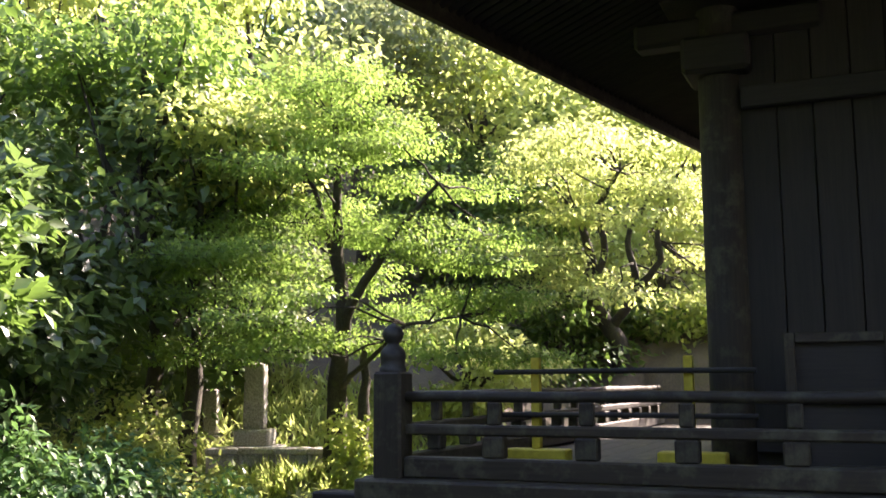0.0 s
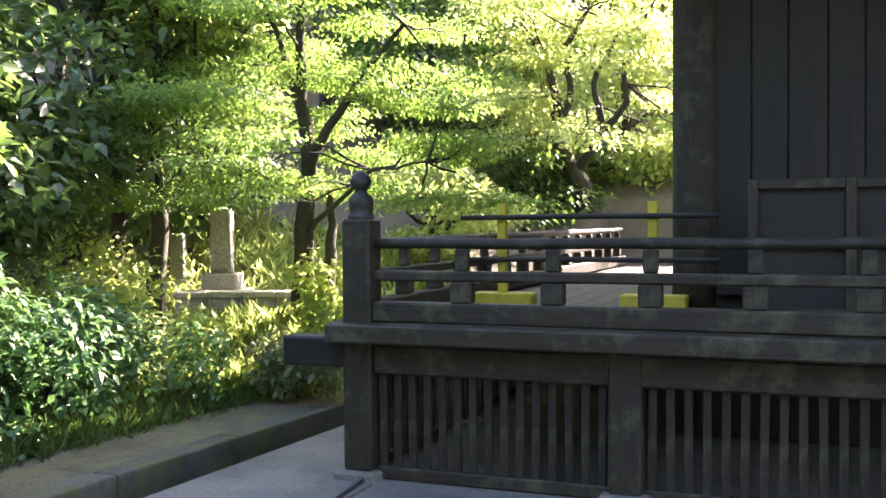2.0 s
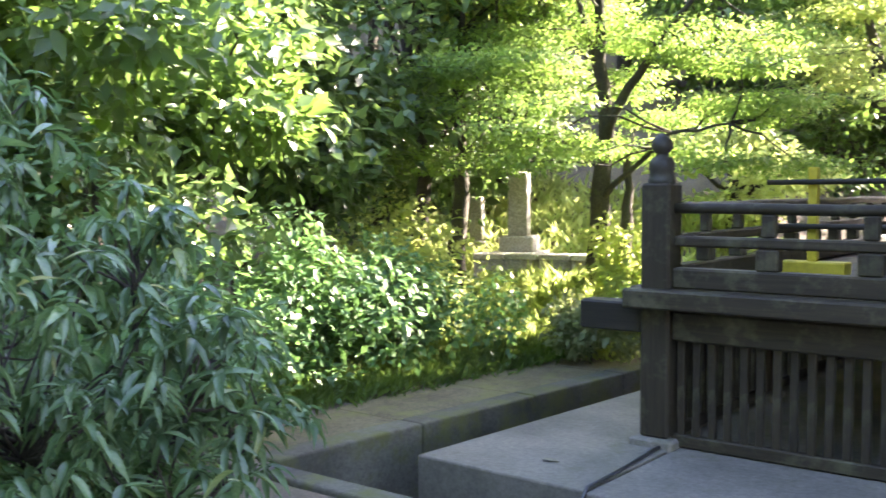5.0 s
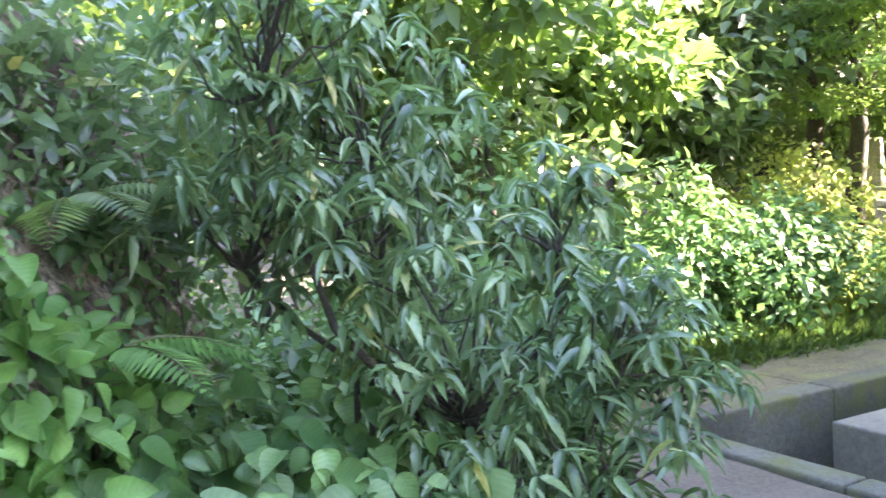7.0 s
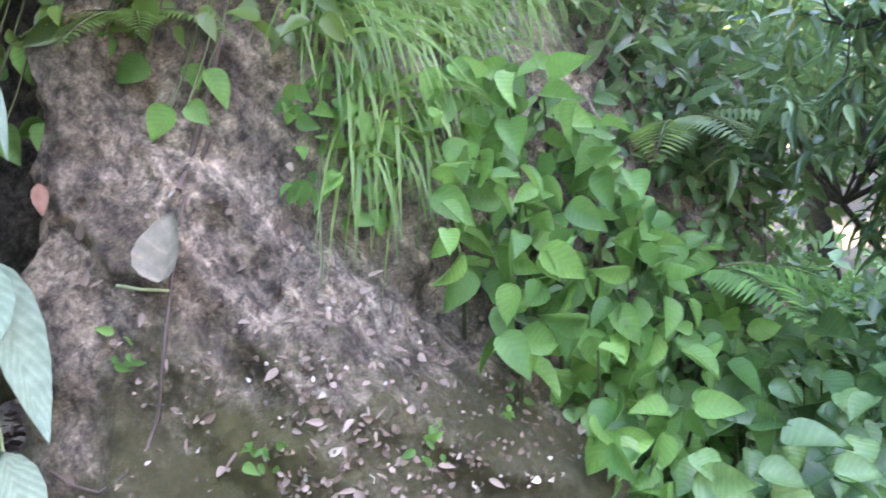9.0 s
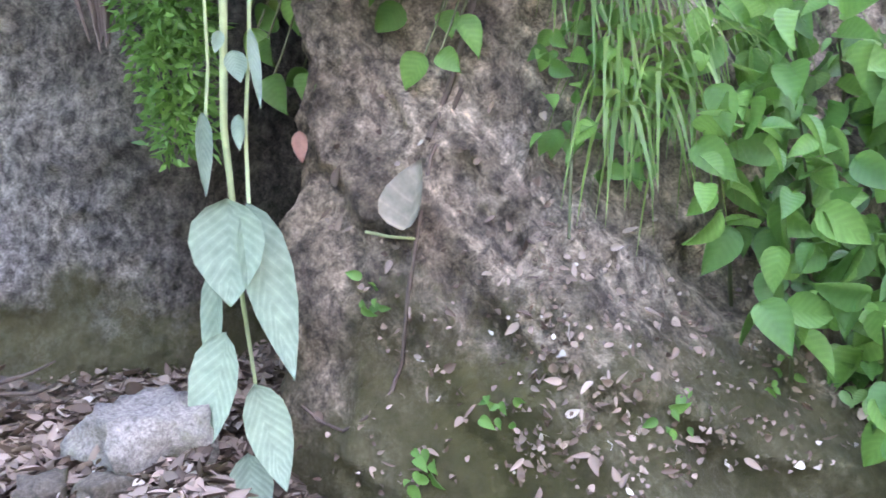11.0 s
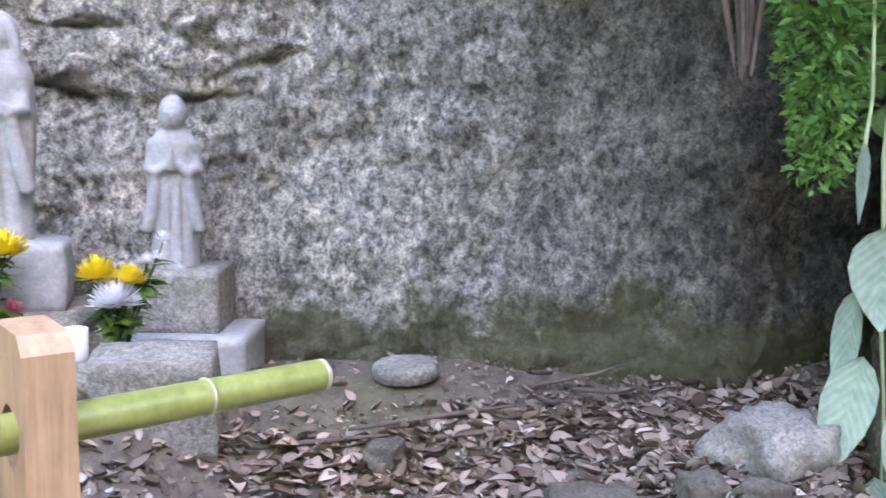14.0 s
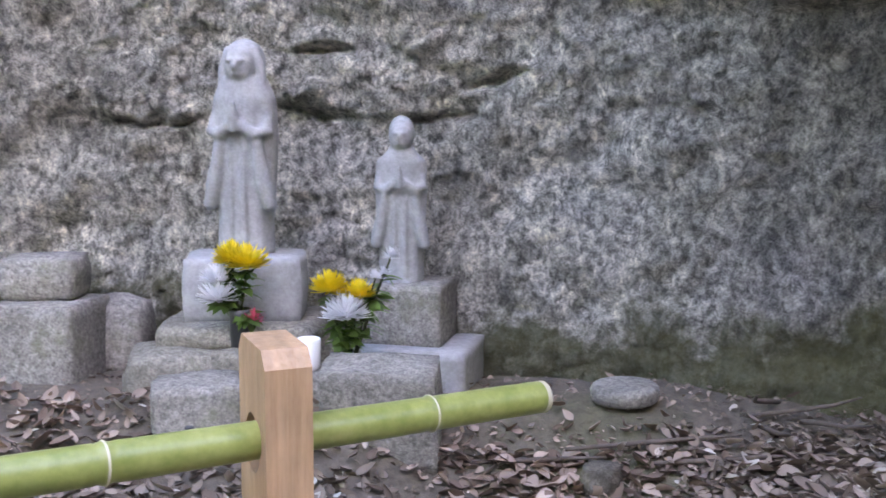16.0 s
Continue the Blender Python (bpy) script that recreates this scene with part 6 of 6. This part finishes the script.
rng = np.random.default_rng(21)
MB = np.array([-4.92, 8.8, 0.35])
layers = []
for k in range(74):
    a, h = rng.uniform(0, 2 * math.pi), rng.random()
    z = 1.95 + 2.75 * h
    rr = (2.2 - 1.5 * h ** 1.6) * math.sqrt(rng.random()) * 0.95
    layers.append((MB[0] + rr * math.cos(a), MB[1] + min(0.7, rr * math.sin(a)), z - 0.12 * rr, 0.6, 0.6, 0.1, 900))
maple("maple_tree", "maple with dark forked trunk and layered backlit green leaves", tuple(MB),
      [([MB, (-4.95, 8.8, 1.3), (-4.86, 8.75, 2.1), (-4.9, 8.7, 3.0), (-4.95, 8.7, 4.2)], 0.13, 0.03),
       ([(-4.86, 8.75, 2.0), (-4.55, 8.6, 2.5), (-4.1, 8.5, 3.0), (-3.7, 8.5, 3.4)], 0.06, 0.02),
       ([(-4.9, 8.75, 1.75), (-5.3, 8.6, 2.0), (-5.9, 8.5, 2.15), (-6.6, 8.4, 2.2)], 0.045, 0.015),
       ([(-4.9, 8.7, 2.6), (-5.2, 8.9, 3.2), (-5.6, 9.1, 3.9)], 0.05, 0.015),
       ([(-4.9, 8.75, 1.45), (-4.5, 8.55, 1.7), (-4.0, 8.4, 2.05), (-3.4, 8.3, 2.1)], 0.035, 0.01),
       ([(-4.8, 8.85, 0.4), (-4.7, 8.9, 1.2), (-4.75, 9.0, 1.9)], 0.1, 0.03)], layers, L_MAPLE, 0.043, 0.014)

RB = np.array([-3.45, 14.8, 1.3])
layers = []
for k in range(58):
    a, h = rng.uniform(0, 2 * math.pi), rng.random()
    z = 2.6 + 2.75 * h
    rr = (2.5 - 1.2 * h) * math.sqrt(rng.random())
    layers.append((RB[0] - 0.3 + rr * math.cos(a), RB[1] + rr * math.sin(a), z - 0.1 * rr, 0.75, 0.75, 0.14, 360))
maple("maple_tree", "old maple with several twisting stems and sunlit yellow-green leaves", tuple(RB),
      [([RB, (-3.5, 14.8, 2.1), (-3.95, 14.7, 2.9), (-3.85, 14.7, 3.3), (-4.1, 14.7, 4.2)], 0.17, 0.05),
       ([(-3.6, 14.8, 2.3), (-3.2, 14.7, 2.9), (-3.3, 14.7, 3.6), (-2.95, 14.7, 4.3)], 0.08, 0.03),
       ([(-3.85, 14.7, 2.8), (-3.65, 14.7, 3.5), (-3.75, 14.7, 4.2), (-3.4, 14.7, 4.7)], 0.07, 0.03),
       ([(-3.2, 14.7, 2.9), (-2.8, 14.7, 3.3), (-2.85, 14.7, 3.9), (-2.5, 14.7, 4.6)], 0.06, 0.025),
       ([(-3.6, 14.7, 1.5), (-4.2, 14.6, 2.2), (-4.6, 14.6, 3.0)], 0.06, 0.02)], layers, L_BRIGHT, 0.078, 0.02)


def wood_tree(name, label, theta, dist, z, rx, rz, n, mat, leaf, lumps=9, flat=0.5):
    """A tree on the hill: trunk, limbs and an uneven crown."""
    x, y = -dist * math.sin(radians(theta)), dist * math.cos(radians(theta))
    b = np.array([x, y, gz(x, y) - 0.1])
    th = thing(name, *b, label, "tree", "hill trees")
    top = np.array([0, 0, z - b[2]])
    stems = [(wander((0, 0, 0), top + [0, 0, rz * 0.4], 7, 0.05), np.linspace(0.05 + 0.05 * rx, 0.02, 7))]
    cl = []
    for k in range(lumps):
        d = rand_dirs(1)[0]
        c = top + d * np.array([rx, rx, rz]) * 0.62
        cl.append(clump(c, (rx * 0.5, rx * 0.5, rz * 0.36), n // lumps, leaf, flat, 0.4, 0.25, 0.55))
        stems.append((wander(top * (0.5 + 0.3 * rng.random()), c, 5, 0.1), np.linspace(0.035, 0.008, 5)))
    part("trunk", mesh_np("trunk", *tidy(*join_np([tube_np(p, r, 6) for p, r in stems])), M_BARK, True), th)
    part("crown", mesh_np("crown", *join_np(cl), mat, True), th)
    return th


EV, BR, PA, MI = "dark evergreen tree with dense shaded foliage", "sunlit yellow-green broadleaf tree on the slope", "pale grey-green tree with fine foliage", "green broadleaf tree with mixed light"
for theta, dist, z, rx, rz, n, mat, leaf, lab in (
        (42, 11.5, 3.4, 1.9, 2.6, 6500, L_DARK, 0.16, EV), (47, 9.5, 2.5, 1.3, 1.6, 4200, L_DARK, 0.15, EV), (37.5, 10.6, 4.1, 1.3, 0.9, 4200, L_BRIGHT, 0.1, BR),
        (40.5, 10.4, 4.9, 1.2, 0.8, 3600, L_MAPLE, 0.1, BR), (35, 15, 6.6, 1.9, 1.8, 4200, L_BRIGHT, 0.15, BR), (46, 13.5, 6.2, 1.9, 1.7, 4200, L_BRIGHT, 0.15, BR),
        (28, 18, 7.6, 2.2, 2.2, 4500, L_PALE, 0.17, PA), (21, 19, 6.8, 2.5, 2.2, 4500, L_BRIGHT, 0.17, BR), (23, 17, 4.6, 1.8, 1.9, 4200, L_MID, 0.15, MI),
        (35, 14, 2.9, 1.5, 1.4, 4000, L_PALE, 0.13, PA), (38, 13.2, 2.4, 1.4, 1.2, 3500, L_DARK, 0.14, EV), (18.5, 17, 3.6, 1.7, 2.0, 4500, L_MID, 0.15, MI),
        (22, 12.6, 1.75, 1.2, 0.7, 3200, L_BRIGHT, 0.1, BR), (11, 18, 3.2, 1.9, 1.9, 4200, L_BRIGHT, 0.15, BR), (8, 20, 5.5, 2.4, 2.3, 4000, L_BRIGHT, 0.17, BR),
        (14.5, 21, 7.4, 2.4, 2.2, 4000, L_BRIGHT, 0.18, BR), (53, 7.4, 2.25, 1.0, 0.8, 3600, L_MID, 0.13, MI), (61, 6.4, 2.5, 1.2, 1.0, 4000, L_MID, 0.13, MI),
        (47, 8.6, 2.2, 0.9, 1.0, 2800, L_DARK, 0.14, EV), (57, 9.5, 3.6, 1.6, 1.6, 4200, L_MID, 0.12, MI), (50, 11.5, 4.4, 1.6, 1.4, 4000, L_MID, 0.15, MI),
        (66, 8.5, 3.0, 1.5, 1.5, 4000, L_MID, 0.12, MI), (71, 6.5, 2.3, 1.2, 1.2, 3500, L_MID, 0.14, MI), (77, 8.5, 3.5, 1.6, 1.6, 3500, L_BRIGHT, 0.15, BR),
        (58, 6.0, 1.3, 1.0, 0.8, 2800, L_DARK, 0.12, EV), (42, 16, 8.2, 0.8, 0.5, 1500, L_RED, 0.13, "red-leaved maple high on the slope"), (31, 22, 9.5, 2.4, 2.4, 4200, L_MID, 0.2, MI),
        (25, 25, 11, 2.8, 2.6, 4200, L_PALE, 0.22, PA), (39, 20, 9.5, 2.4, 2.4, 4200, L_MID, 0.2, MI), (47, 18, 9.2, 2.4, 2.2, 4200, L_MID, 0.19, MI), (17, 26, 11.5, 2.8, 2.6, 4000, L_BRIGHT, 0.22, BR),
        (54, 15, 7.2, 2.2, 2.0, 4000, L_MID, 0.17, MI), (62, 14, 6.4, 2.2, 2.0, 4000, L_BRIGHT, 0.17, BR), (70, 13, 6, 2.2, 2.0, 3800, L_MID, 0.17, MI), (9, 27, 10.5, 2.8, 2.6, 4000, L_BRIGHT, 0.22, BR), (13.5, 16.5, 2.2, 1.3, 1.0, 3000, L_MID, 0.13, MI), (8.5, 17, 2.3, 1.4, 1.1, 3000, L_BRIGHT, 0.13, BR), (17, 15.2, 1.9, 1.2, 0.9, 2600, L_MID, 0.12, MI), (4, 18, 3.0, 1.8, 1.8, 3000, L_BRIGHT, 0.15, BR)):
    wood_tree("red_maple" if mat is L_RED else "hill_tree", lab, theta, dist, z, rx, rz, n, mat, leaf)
# far wood behind them
pieces = []
for k in range(150):
    theta, dist = rng.uniform(-8, 95), rng.uniform(22, 36)
    x, y = -dist * math.sin(radians(theta)), dist * math.cos(radians(theta))
    pieces.append(clump((x, y, gz(x, y) + rng.uniform(0.5, 3.5)), (1.9, 1.9, 1.6), 420, 0.34, 0.4, 0.5, 0.2, 0.6))
far_wood = new("far_wood", mesh_np("far_wood", *join_np(pieces), L_MID, True))
tagged(far_wood, "dense green wood covering the far slope", "wood", kind="stuff")
# unseen trees added round the open side behind the viewpoint, to cut sky light
pieces = []
for k in range(130):
    theta, dist = rng.uniform(105, 285), rng.uniform(7.5, 16)
    x, y = -dist * math.sin(radians(theta)), dist * math.cos(radians(theta))
    pieces.append(clump((x, y, gz(x, y) + rng.uniform(1.0, 8.0)), (1.9, 1.9, 1.6), 330, 0.3, 0.4, 0.4, 0.2, 0.6))
behind = new("unseen_shade_wood", mesh_np("unseen_shade_wood", *join_np(pieces), L_MID, True))
tagged(behind, "unseen green wood added behind the viewpoint to cut sky light", "wood", kind="stuff")
# leaves growing over the top of the cliff
pieces = []
for k in range(60):
    j = int(rng.integers(10, len(WQ) - 10))
    pieces.append(clump((WQ[j, 0] + WN[j, 0] * 1.2, WQ[j, 1] + WN[j, 1] * 1.2, rng.uniform(4.9, 5.8)), (0.8, 0.8, 0.6), 260, 0.16, 0.4, 0.4, 0.3, 0.5))
cliff_top = new("cliff_top_growth", mesh_np("cliff_top_growth", *join_np(pieces), L_MID, True))
tagged(cliff_top, "green growth along the top of the cliff", "wood", kind="stuff")
